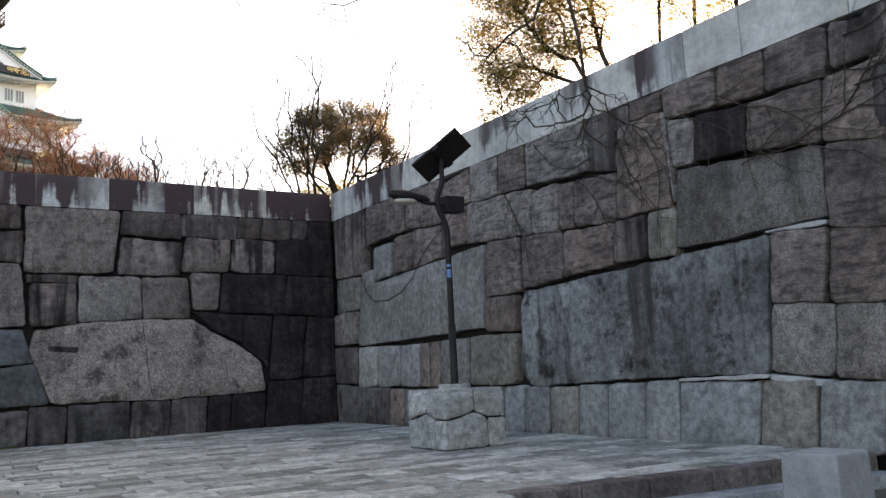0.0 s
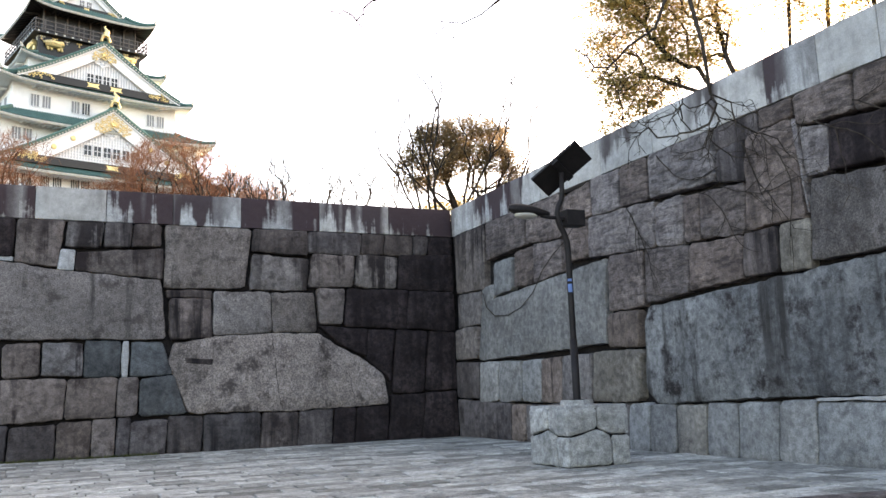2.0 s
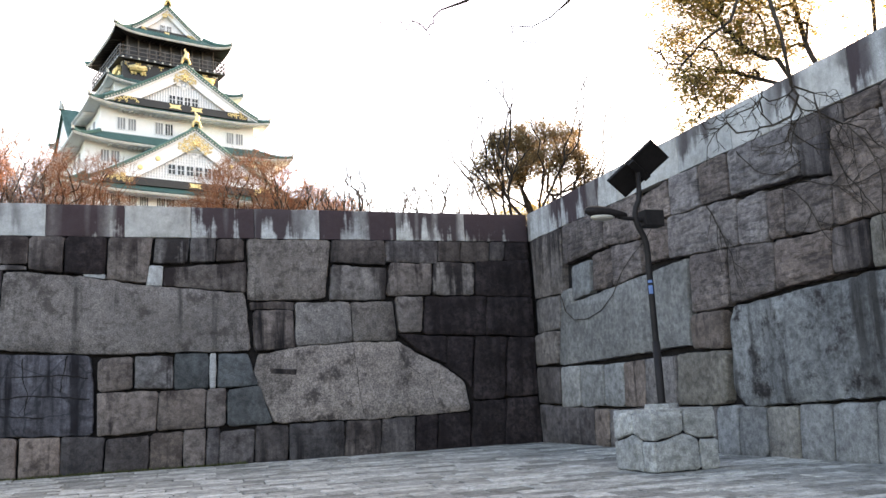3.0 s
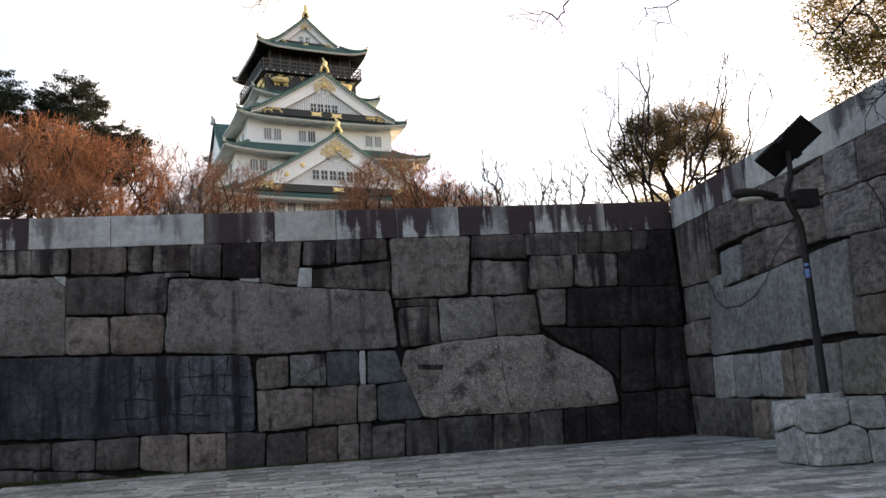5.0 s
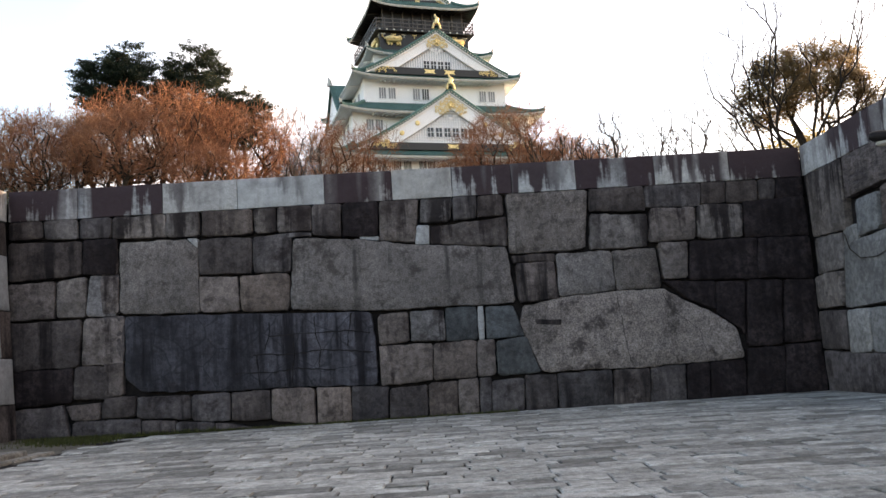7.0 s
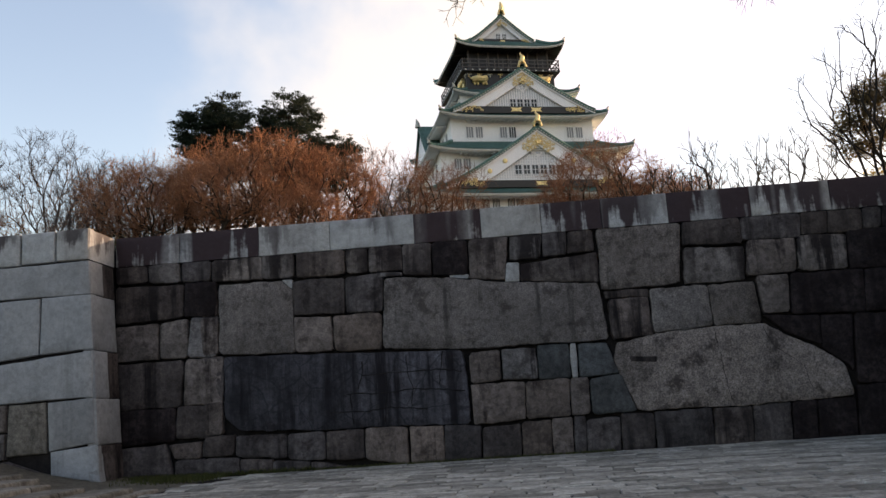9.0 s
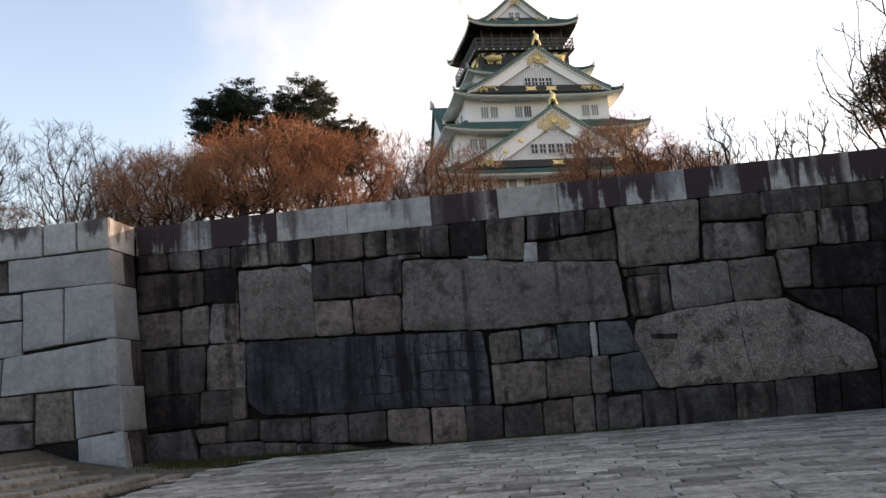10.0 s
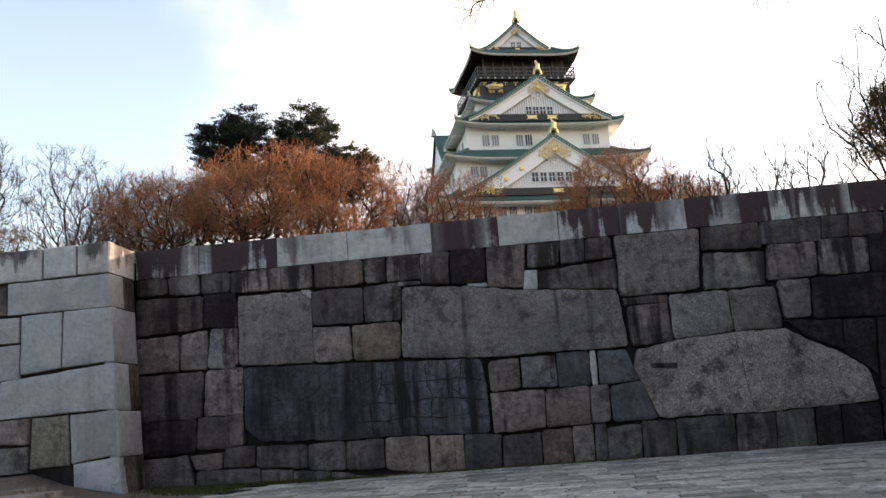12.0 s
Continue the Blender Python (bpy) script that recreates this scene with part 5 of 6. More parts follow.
def leafy_tree(at, stems, targets, label, dens=30, size=0.06, tip=0.008, direct=0.4, spread=0.2):
    """A broad-leaved evergreen: leaves in loose layered clumps round the ends of its branches."""
    root = tagged(empty("evergreen_tree", pose(*at)), label, "tree", "evergreens on the side wall")
    L, T, C = Geo(), Geo(), Geo()
    for p, d in branching(L, T, stems, targets, tip, 0.38, direct, 0.35):
        leaves(C, p, dens, spread, size, 0.6)
    L.make("trunk", BARK_DARK, root, smooth=True)
    tagged(T.make("twig_canopy", BARK_DARK, root), kind="stuff")
    tagged(C.make("crown", LEAF_OLIVE, root), kind="stuff")


backlit = "backlit evergreen tree with olive-yellow leaves"
leafy_tree((13.9, 13.6, TB), [[V((0, 0, -0.2)), V((0, 0.3, 0.8)), V((0, 0.7, 1.8)), V((0.1, 1.0, 3.0))], [V((0.1, 0.1, -0.2)), V((0, 1.0, 0.9)), V((-0.1, 2.2, 1.6)), V((-0.1, 3.2, 2.2))]],
           cloud(520, (0, 3.0, 3.7), (1.3, 3.9, 2.6), 0.2, 1.2, 0.9, -0.06), backlit, 80, 0.062, spread=0.25)
leafy_tree((13.7, 16.0, TB), [[V((0, 0, -0.2)), V((0, 0.6, 0.4)), V((0, 1.2, 0.8))]],
           cloud(75, (0, 1.9, 1.1), (0.7, 2.1, 1.0), 0.2, 0.2, 1.0, -0.05), "low backlit evergreen with sparse olive-yellow leaves", 60, 0.055)
for y, top, n in ((12.5, 4.6, 80), (11.5, 4.9, 80), (10.4, 4.4, 60), (9.3, 4.6, 60), (8.2, 4.2, 50)):
    leafy_tree((14.0, y, TB), [[V((0, 0, -0.2)), V((0.05, 0.1, 1.2)), V((0, -0.05, 2.4))]], cloud(n, (0, 0.1, top - 2.0), (0.9, 1.1, 2.0), 0.1, 0.9, 1.0, -0.2),
               "thin backlit evergreen tree with sparse leaves", 48, 0.055)
# added trees, hidden by the wall, that keep the low sun off the court
for y in (-14, -6, 1, 22, 34, 44, 56):
    leafy_tree((trng.uniform(19, 26), y, TB), vase(3, 1.6, 0.8), cloud(150, (0, 0, 3.4), (3.4, 3.4, 2.0), 0.3, 1.2, 0.6), "added evergreen hidden beyond the wall, screening off the low sun", 60, 0.12, spread=0.4)

# leafless tree on the side wall whose limbs hang over the court
root = tagged(empty("bare_tree", pose(13.6, 5.4, TB)), "leafless tree with limbs hanging over the court", "tree")
o = Vector((13.6, 5.4, TB))
L, T = Geo(), Geo()
L.tube([V((0, 0, -0.2)), V((-0.3, 0.1, 1.6)), V((-0.9, 0.3, 3.2))], [0.22, 0.17, 0.13], 8)


def limb(path, r0, r1, centre, radii, n, tip=0.005, direct=0.25):
    """A hanging limb that ends in a spread of fine twigs."""
    pts = [V(p) - o for p in path]
    k = len(pts) - 1
    L.tube(pts, [r0 + (r1 - r0) * i / k for i in range(k + 1)], 6)
    tips = branching(L, T, [pts[-2:]], cloud(n, V(centre) - o, radii, 0.1, -9, 0.9, -0.9), tip, 0.36, direct, 0.16, 0.25)
    spray(T, tips, 2, 0.22, tip * 0.8, -0.1, 0.5)


limb([(12.7, 5.7, 10.2), (10.0, 6.3, 9.4), (7.6, 6.6, 7.6), (6.15, 6.7, 6.2), (6.05, 6.7, 5.6), (6.2, 6.7, 5.0), (6.25, 6.7, 4.45)], 0.05, 0.016, (6.1, 6.7, 4.1), (1.5, 0.5, 0.5), 60)
limb([(7.6, 6.6, 7.6), (6.3, 6.85, 6.3), (5.94, 6.9, 5.6), (5.75, 6.9, 5.2), (5.4, 6.95, 4.95)], 0.03, 0.010, (5.1, 6.95, 4.75), (0.5, 0.3, 0.25), 16)
limb([(10.0, 6.3, 9.4), (7.5, 8.2, 8.6), (6.0, 8.8, 7.5), (5.35, 9.0, 6.75), (5.03, 9.0, 6.35), (4.75, 9.0, 6.1)], 0.06, 0.012, (4.4, 9.0, 5.8), (0.4, 0.3, 0.25), 9)
limb([(7.5, 8.2, 8.6), (5.4, 9.0, 7.6), (4.2, 9.0, 6.6), (3.63, 9.0, 6.2), (3.3, 9.0, 6.05)], 0.05, 0.010, (2.95, 9.0, 5.8), (0.5, 0.3, 0.2), 11)
limb([(5.4, 9.0, 7.6), (3.0, 9.2, 7.4), (1.0, 9.2, 6.8), (0.3, 9.1, 6.25), (0.05, 9.0, 6.08)], 0.04, 0.008, (-0.25, 9.0, 5.98), (0.35, 0.2, 0.1), 9)
L.make("trunk", BARK_DARK, root, smooth=True)
tagged(T.make("twig_canopy", BARK_DARK, root), kind="stuff")

# low olive shrubs and the dark roof of a shed behind the pier
for x, y, z in ((-25.6, 38, 4.6), (-22.6, 38.5, 4.0), (-28.2, 37.5, 5.2)):
    root = tagged(empty("green_shrub", pose(x, y, TB)), "rounded olive-green shrub behind the pier", "shrub", "shrubs behind the pier")
    L, T, C = Geo(), Geo(), Geo()
    for p, d in branching(L, T, vase(4, 1.2, 0.5), cloud(120, (0, 0, z - 1.7), (1.4, 1.3, 1.7), 0.4, 0.8, 0.9, -0.3), 0.01):
        leaves(C, p, 90, 0.2, 0.065)
    L.make("stems", BARK_DARK, root)
    tagged(T.make("branchlets", BARK_DARK, root), kind="stuff")
    tagged(C.make("crown", LEAF_SHRUB, root), kind="stuff")

# dark clipped hedge behind the pier
root = tagged(empty("hedge", pose(-14.2, 27.6, TB)), "low dark clipped hedge behind the pier", "hedge")
C, L = Geo(), Geo()
for i in range(60):
    x = -1.9 + 3.8 * i / 59
    hgt = 0.95 - 0.45 * ((x + 0.4) / 2.3) ** 2
    L.tube([Vector((x, 0, -0.1)), Vector((x + trng.gauss(0, 0.05), 0, hgt * 0.8))], [0.02, 0.008], 4)
    leaves(C, Vector((x, 0, hgt * trng.uniform(0.5, 1.0))), 60, 0.14, 0.045)
L.make("stem_row", BARK_DARK, root)
tagged(C.make("foliage", LEAF_DARK, root), kind="stuff")


# ---- the castle tower ----
CASTLE = Matrix.Translation((1.3, 129.3, 0)) @ Matrix.Rotation(math.atan2(0.28, 0.96), 4, 'Z')
tower = tagged(empty("castle_tower", CASTLE), "white five-tiered castle tower with green copper roofs and gilt ornaments", "castle")
g = Geo()
g.box(-70, -60, -0.4, 70, 80, 12)
mound = g.make("inner_bailey", EARTH)
mound.matrix_world = CASTLE
tagged(mound, "raised inner bailey ground that carries the tower", "ground", kind="structure")


def cpart(g, name, m, parent=None, label=""):
    ob = g.make(name, m, parent or tower)
    return tagged(ob, label)


def wall_ring(hw, z0, z1, name="wall", m=WHITE):
    g = Geo()
    g.box(-hw, -hw, z0, hw, hw, z1)
    return cpart(g, name, m)


def skirt_roof(hw_out, z_out, hw_in, z_in, lift=0.7, under=None):
    """A hipped roof ring with a sagging slope, upturned corners, tile ribs, a pale eave line and a soffit."""
    g, ribs, ends, soffit, raf = Geo(), Geo(), Geo(), Geo(), Geo()
    S = 5

    def edge(u, t):
        # u from -1 to 1 along the side, t from 0 at the eave to 1 at the wall
        hw = hw_out + (hw_in - hw_out) * t
        z = z_out + (z_in - z_out) * (t ** 1.35) + lift * (abs(u) ** 5) * (1 - t) ** 2
        return u * hw, -hw, z

    for k in range(4):
        rot = Matrix.Rotation(k * math.pi / 2, 4, 'Z')
        U = [-1 + 2 * i / 24 for i in range(25)]
        for a, b in zip(U, U[1:]):
            for s in range(S):
                p = [rot @ Vector(edge(uu, tt)) for uu, tt in ((a, s / S), (b, s / S), (b, (s + 1) / S), (a, (s + 1) / S))]
                g.quad(*p)
            e0, e1 = Vector(edge(a, 0)), Vector(edge(b, 0))
            dn = Vector((0, 0.05, -0.34))
            ends.quad(rot @ (e0 + dn), rot @ (e1 + dn), rot @ e1, rot @ e0)
            i0, i1 = Vector((a * hw_in, -hw_in, z_out + 0.15)), Vector((b * hw_in, -hw_in, z_out + 0.15))
            soffit.quad(rot @ i0, rot @ i1, rot @ (e1 + dn), rot @ (e0 + dn))
        n = int(hw_out / 0.32)
        for i in range(-n, n + 1):
            x = i * 0.32
            pts = []
            for s in range(S + 1):
                t = s / S
                hw = hw_out + (hw_in - hw_out) * t
                if abs(x) > hw:
                    break
                pts.append(rot @ (Vector((x, -hw, edge(x / hw, t)[2] + 0.06))))
            if len(pts) > 1:
                ribs.tube(pts, [0.075] * len(pts), 4)
            if i % 2 == 0 and abs(x) < hw_in:
                raf.tube([rot @ Vector((x, -hw_out + 0.12, edge(x / hw_out, 0)[2] - 0.52)), rot @ Vector((x, -hw_in, z_out - 0.02))], [0.13, 0.13], 4)
            z = edge(x / hw_out, 0)[2]
            q = Vector((x, -hw_out - 0.02, z - 0.14))
            ends.quad(*(rot @ (q + Vector(c)) for c in ((-0.11, -0.05, -0.11), (0.11, -0.05, -0.11), (0.11, -0.05, 0.11), (-0.11, -0.05, 0.11))))
        hip = [rot @ (Vector(edge(-1, s / S)) + Vector((0, 0, 0.15))) for s in range(S + 1)]
        ribs.tube(hip, [0.28] * (S + 1), 5)
        gx = hip[0]
        orn = Geo()
        orn.tube([gx, gx + Vector((0, 0, 0.3)), gx + (rot @ Vector((-0.2, -0.2, 0.6)))], [0.26, 0.2, 0.06], 5)
        cpart(orn, "corner_tile", TRIM)
    r = cpart(g, "roof", COPPER, None, "green copper tiled roof")
    tagged(cpart(ribs, "tile_ribbing", COPPER, r), kind="stuff")
    cpart(ends, "eave", TRIM, r, "pale row of round tile ends")
    cpart(soffit, "soffit", under or WHITE, r)
    tagged(cpart(raf, "rafter_bed", under or WHITE, r), kind="stuff")


def gold(parent, x, y, z, w, h, name="gilt_ornament"):
    """A gilt crest: a scalloped rosette in low relief."""
    g = Geo()
    n = 45
    rim, mid = [], []
    for i in range(n):
        q = 2 * math.pi * i / n
        s = 0.62 + 0.38 * abs(math.cos(2.5 * (q - math.pi / 2)))
        rim.append(Vector((x + math.cos(q) * w * 0.5 * s, y, z + math.sin(q) * h * 0.5 * s)))
        mid.append(Vector((x + math.cos(q) * w * 0.3 * s, y - 0.12, z + math.sin(q) * h * 0.3 * s)))
    g.v = rim + mid + [Vector((x, y - 0.06, z))]
    for i in range(n):
        j = (i + 1) % n
        g.f += [(i, j, n + j, n + i), (n + i, n + j, 2 * n)]
    return cpart(g, name, GOLD, parent, "gilt scrolling ornament")


def scrollwork(parent, corners, y, pitch=0.55):
    """Openwork gilding: small curled tendrils that fill a polygon of (x, z) corners."""
    srng = random.Random(len(corners) * 31 + int(abs(corners[0][0]) * 10))
    g = Geo()
    n = len(corners)

    def inside(x, z):
        hit = False
        for i in range(n):
            (x0, z0), (x1, z1) = corners[i], corners[(i + 1) % n]
            if (z0 > z) != (z1 > z) and x < (x1 - x0) * (z - z0) / (z1 - z0) + x0:
                hit = not hit
        return hit

    xs, zs = [c[0] for c in corners], [c[1] for c in corners]
    x = min(xs)
    while x < max(xs):
        z = min(zs)
        while z < max(zs):
            px, pz = x + srng.uniform(-0.1, 0.1), z + srng.uniform(-0.1, 0.1)
            if inside(px, pz):
                a0, way, r = srng.uniform(0, 6.28), srng.choice((-1, 1)), pitch * srng.uniform(0.5, 0.68)
                pts = []
                for k in range(7):
                    q = a0 + way * k * 0.85
                    rr = r * (1 - k / 8.5)
                    pts.append(Vector((px + math.cos(q) * rr, y - 0.02 * k, pz + math.sin(q) * rr)))
                g.tube(pts, [0.10 - 0.006 * k for k in range(7)], 4)
            z += pitch
        x += pitch
    return cpart(g, "gilt_scrollwork", GOLD, parent, "openwork gilt scrolls")


def gable(cx, y, z0, half, z1, depth, lat, lattice=True, windows=0, win=(0.8, 1.05, 0.27, 0.3)):
    """A triangular gable on a roof: curved tiled slopes with pale tile ends, deep white bargeboards, a slatted field and gilding.
    lat: half the width of the slatted field at its foot; win: width, height, gap and height over the sill of its windows."""
    S = 10
    H = z1 - z0
    curve = lambda t: (half * (1 - t), z0 + H * (t ** 1.14))
    sill = 0.8 if lattice else 0.55
    drop = (1 - lat / half) * H - sill - 0.55
    roof, ribs, board, lip, field, lat_g, ends = Geo(), Geo(), Geo(), Geo(), Geo(), Geo(), Geo()
    for sg in (-1, 1):
        for s in range(S):
            (xa, za), (xb, zb) = curve(s / S), curve((s + 1) / S)
            A, B = Vector((cx + sg * xa, y - 0.7, za + 0.25)), Vector((cx + sg * xb, y - 0.7, zb + 0.25))
            back = Vector((0, depth, 0))
            roof.quad(A, B, B + back, A + back)
            up = Vector((0, 0, 0.34))
            roof.quad(A - up, B - up, B, A)
            f = Vector((0, 0.3, 0))
            thin = Vector((0, 0, -0.22))
            lip.quad(A - up + f * 0.3, A - up + f * 0.3 + thin, B - up + f * 0.3 + thin, B - up + f * 0.3)
            lip.quad(A - up + f * 0.3 + thin, A - up + f + thin, B - up + f + thin, B - up + f * 0.3 + thin)
            lo_a, lo_b = max(z0, A.z - 0.34 - drop), max(z0, B.z - 0.34 - drop)
            a1, b1 = Vector((A.x, A.y, lo_a)) + f, Vector((B.x, B.y, lo_b)) + f
            board.quad(A - up + f, a1, b1, B - up + f)
            board.quad(a1, a1 + Vector((0, 0.45, 0)), b1 + Vector((0, 0.45, 0)), b1)
        for i in range(int(depth / 0.4)):
            yy = y - 0.7 + i * 0.4
            ribs.tube([Vector((cx + sg * curve(s / S)[0], yy, curve(s / S)[1] + 0.3)) for s in range(S + 1)], [0.085] * (S + 1), 4)
        ribs.tube([Vector((cx + sg * curve(s / S)[0], y - 0.66, curve(s / S)[1] + 0.36)) for s in range(S + 1)], [0.17] * (S + 1), 6)
        n_end = int(math.hypot(half, H) / 0.42)
        for i in range(n_end):
            x, z = curve((i + 0.5) / n_end)
            c = Vector((cx + sg * x, y - 0.72, z + 0.08))
            ends.tube([c, c - Vector((0, 0.06, 0))], [0.13, 0.12], 6)
    ribs.tube([Vector((cx, y - 0.9, z1 + 0.5)), Vector((cx, y + depth, z1 + 0.5))], [0.32, 0.32], 6)
    tri = [Vector((cx - half * 0.97, y + 0.15, z0)), Vector((cx + half * 0.97, y + 0.15, z0))] + \
          [Vector((cx + curve(t / S)[0] * 0.97, y + 0.15, curve(t / S)[1])) for t in range(1, S + 1)] + \
          [Vector((cx - curve(t / S)[0] * 0.97, y + 0.15, curve(t / S)[1])) for t in range(S - 1, 0, -1)]
    field.poly(tri)
    r = cpart(roof, "gable_roof", COPPER, None, "green tiled gable roof")
    tagged(cpart(ribs, "tile_ribbing", COPPER, r), kind="stuff")
    tagged(cpart(ends, "tile_ends", TRIM, r), kind="stuff")
    cpart(board, "bargeboard", WHITE, r, "broad white bargeboard")
    cpart(lip, "edge_moulding", WHITE, r)
    cpart(field, "gable_field", SLAT if lattice else WHITE, r, "pale grey gable field behind white lattice")
    if lattice:
        rise = H - drop - 0.55
        top_at = lambda x: z0 + sill + (rise - sill) * (1 - abs(x) / lat) + 0.1
        x = -lat + 0.15
        while x < lat:
            if top_at(x) > z0 + sill + 0.2:
                lat_g.box(cx + x - 0.085, y + 0.0, z0 + sill, cx + x + 0.085, y + 0.13, top_at(x))
            x += 0.36
        z = z0 + sill + 0.25
        while z < z0 + rise and lat > 6.5:
            wx = lat * (1 - (z - z0 - sill) / (rise - sill))
            if wx > 0.4:
                lat_g.box(cx - wx, y + 0.02, z - 0.06, cx + wx, y + 0.11, z + 0.06)
            z += 0.38
        tagged(cpart(lat_g, "lattice", WHITE, r, "white slatted lattice"), kind="stuff")
        # stepped white shield over the slats, below the crest
        sh = Geo()
        zc = z0 + rise
        sh.poly([Vector((cx + dx, y - 0.12, zc + dz)) for dx, dz in ((-1.2, -0.2), (-0.9, -0.6), (-0.45, -0.7), (0, -1.15), (0.45, -0.7), (0.9, -0.6), (1.2, -0.2), (0, 0.6))])
        cpart(sh, "pendant_board", WHITE, r, "white carved pendant board")
        for k in range(5):
            q = 2 * math.pi * k / 5 + 0.3
            pd = Geo()
            pd.tube([Vector((cx + math.cos(q) * 0.3, y - 0.13, zc - 0.3 + math.sin(q) * 0.3)), Vector((cx + math.cos(q) * 0.3, y - 0.2, zc - 0.3 + math.sin(q) * 0.3))], [0.17, 0.12], 8)
            cpart(pd, "pendant_boss", SLAT, r)
    fl = Geo()
    fl.box(cx - half * 0.86, y - 0.44, z0 - 0.2, cx + half * 0.86, y + 0.2, z0 + sill)
    cpart(fl, "sill_board", BLACK, r, "black lacquered board under the gable")
    plates = (0.0,) if not lattice or lat > 6.5 else (-0.12, 0.16)
    for gx in plates:
        pl = Geo()
        w, h = (0.85, 0.34) if lattice else (0.4, 0.18)
        c = Vector((cx + gx * half, y - 0.46, z0 + sill * 0.42))
        pl.poly([c + Vector((dx * w, -0.02, dz * h)) for dx, dz in ((-1, -1), (-0.35, -0.75), (0.35, -0.75), (1, -1), (0.72, 0), (1, 1), (0.35, 0.75), (-0.35, 0.75), (-1, 1), (-0.72, 0))])
        cpart(pl, "gilt_plate", GOLD, r, "gilt plate on the black board")
    yb = y - 0.46
    for sg in (-1, 1):
        foot = [(cx + sg * half * 0.90, z0 + 0.12), (cx + sg * (lat + 0.25), z0 + 0.12), (cx + sg * (lat + 0.5), z0 + 0.55), (cx + sg * (lat + half) * 0.5, z0 + drop * 0.62)]
        scrollwork(r, foot, yb, 0.42 if lattice else 0.3)
        if lattice and lat > 6.5:
            for t in (0.30, 0.46, 0.63):
                x, z = curve(t)
                d = Geo()
                c = Vector((cx + sg * x, y - 0.42, z - drop * 0.55))
                d.tube([c, c - Vector((0, 0.08, 0)), c - Vector((0, 0.12, 0))], [0.36, 0.34, 0.2], 10)
                cpart(d, "gilt_disc", GOLD, r)
    w = max(1.7, drop * 1.15) if lattice else 0.9
    scrollwork(r, [(cx, z1 - 0.35), (cx + w * 1.0, z1 - 0.35 - w * 0.78), (cx + w * 0.65, z1 - 0.3 - w * 1.25), (cx, z1 - 0.4 - w * 0.75), (cx - w * 0.65, z1 - 0.3 - w * 1.25), (cx - w * 1.0, z1 - 0.35 - w * 0.78)], yb, 0.42 if lattice else 0.32)
    if lattice:
        gold(r, cx, yb - 0.1, z1 - 0.45 - w * 0.55, 0.95, 0.95)
    # ridge-end finial: a gilt beast seated on a plinth
    fin = Geo()
    k = 1.0 if lattice else 0.8
    F = lambda dx, dy, dz: Vector((cx + dx * k, y - 0.9 + dy * k, z1 + 0.3 + dz * k))
    for q in (-1, 1):
        fin.tube([F(q * 0.55, 0, 0.0), F(q * 0.45, 0, 0.5), F(q * 0.28, 0, 0.85)], [0.2, 0.17, 0.2], 6)
    fin.tube([F(0, 0, 0.75), F(0, -0.05, 1.05)], [0.45, 0.38], 8)
    fin.tube([F(0.05, -0.1, 0.95), F(0.1, -0.15, 1.4), F(0.0, 0.0, 1.75), F(-0.14, 0.1, 2.05), F(-0.02, 0.2, 2.3)], [0.3, 0.3, 0.2, 0.12, 0.04], 7)
    fin.tube([F(0.1, -0.1, 1.2), F(0.38, -0.1, 1.45), F(0.34, -0.05, 1.75)], [0.12, 0.09, 0.03], 5)
    fin.tube([F(-0.1, -0.1, 1.1), F(-0.32, -0.1, 1.3)], [0.12, 0.05], 5)
    cpart(fin, "finial", GOLD, r, "gilt ridge finial")
    ww, wh, wg, wz = win
    for i in range(windows):
        x = cx + (i - (windows - 1) / 2) * (ww + wg)
        window(x, y - 0.04, z0 + sill + wz, ww, wh, True, 1, 1)
    return r


def window(x, y, z, w, h, dark=False, bars=2, cross=0):
    """A framed opening with upright bars."""
    g = Geo()
    g.box(x - w / 2, y - 0.03, z, x + w / 2, y + 0.05, z + h)
    p = cpart(g, "window", GLASS_DARK if dark else SHUTTER, None, "barred window")
    f = Geo()
    t = 0.06
    f.box(x - w / 2 - t, y - 0.09, z - t, x + w / 2 + t, y - 0.03, z)
    f.box(x - w / 2 - t, y - 0.09, z + h, x + w / 2 + t, y - 0.03, z + h + t)
    f.box(x - w / 2 - t, y - 0.09, z, x - w / 2, y - 0.03, z + h)
    f.box(x + w / 2, y - 0.09, z, x + w / 2 + t, y - 0.03, z + h)
    for i in range(bars):
        bx = x - w / 2 + w * (i + 1) / (bars + 1)
        f.box(bx - 0.03, y - 0.09, z, bx + 0.035, y - 0.035, z + h)
    for i in range(cross):
        bz = z + h * (i + 1) / (cross + 1)
        f.box(x - w / 2, y - 0.08, bz - 0.025, x + w / 2, y - 0.04, bz + 0.025)
    cpart(f, "window_frame", WHITE, p)


# storeys from the bottom up
g = Geo()
g.box(-18, -18, 11.9, 18, 18, 25)
cpart(g, "stone_base", STONE['g'], None, "battered stone base of the tower")
wall_ring(14.6, 24.9, 29.9)
skirt_roof(16.7, 29.45, 13.0, 32.0)
wall_ring(13.0, 29.9, 36.6)
skirt_roof(14.9, 36.2, 10.7, 38.6)
wall_ring(10.7, 36.6, 42.4)
skirt_roof(12.5, 41.95, 8.6, 44.9)
wall_ring(8.4, 42.4, 47.0)
skirt_roof(9.6, 46.45, 7.0, 47.9)
wall_ring(6.9, 47.8, 50.7, "top_storey", BLACK)
wall_ring(6.2, 50.6, 54.8, "gallery", BLACK)
skirt_roof(8.4, 54.45, 5.2, 56.7, 0.8, BLACK)

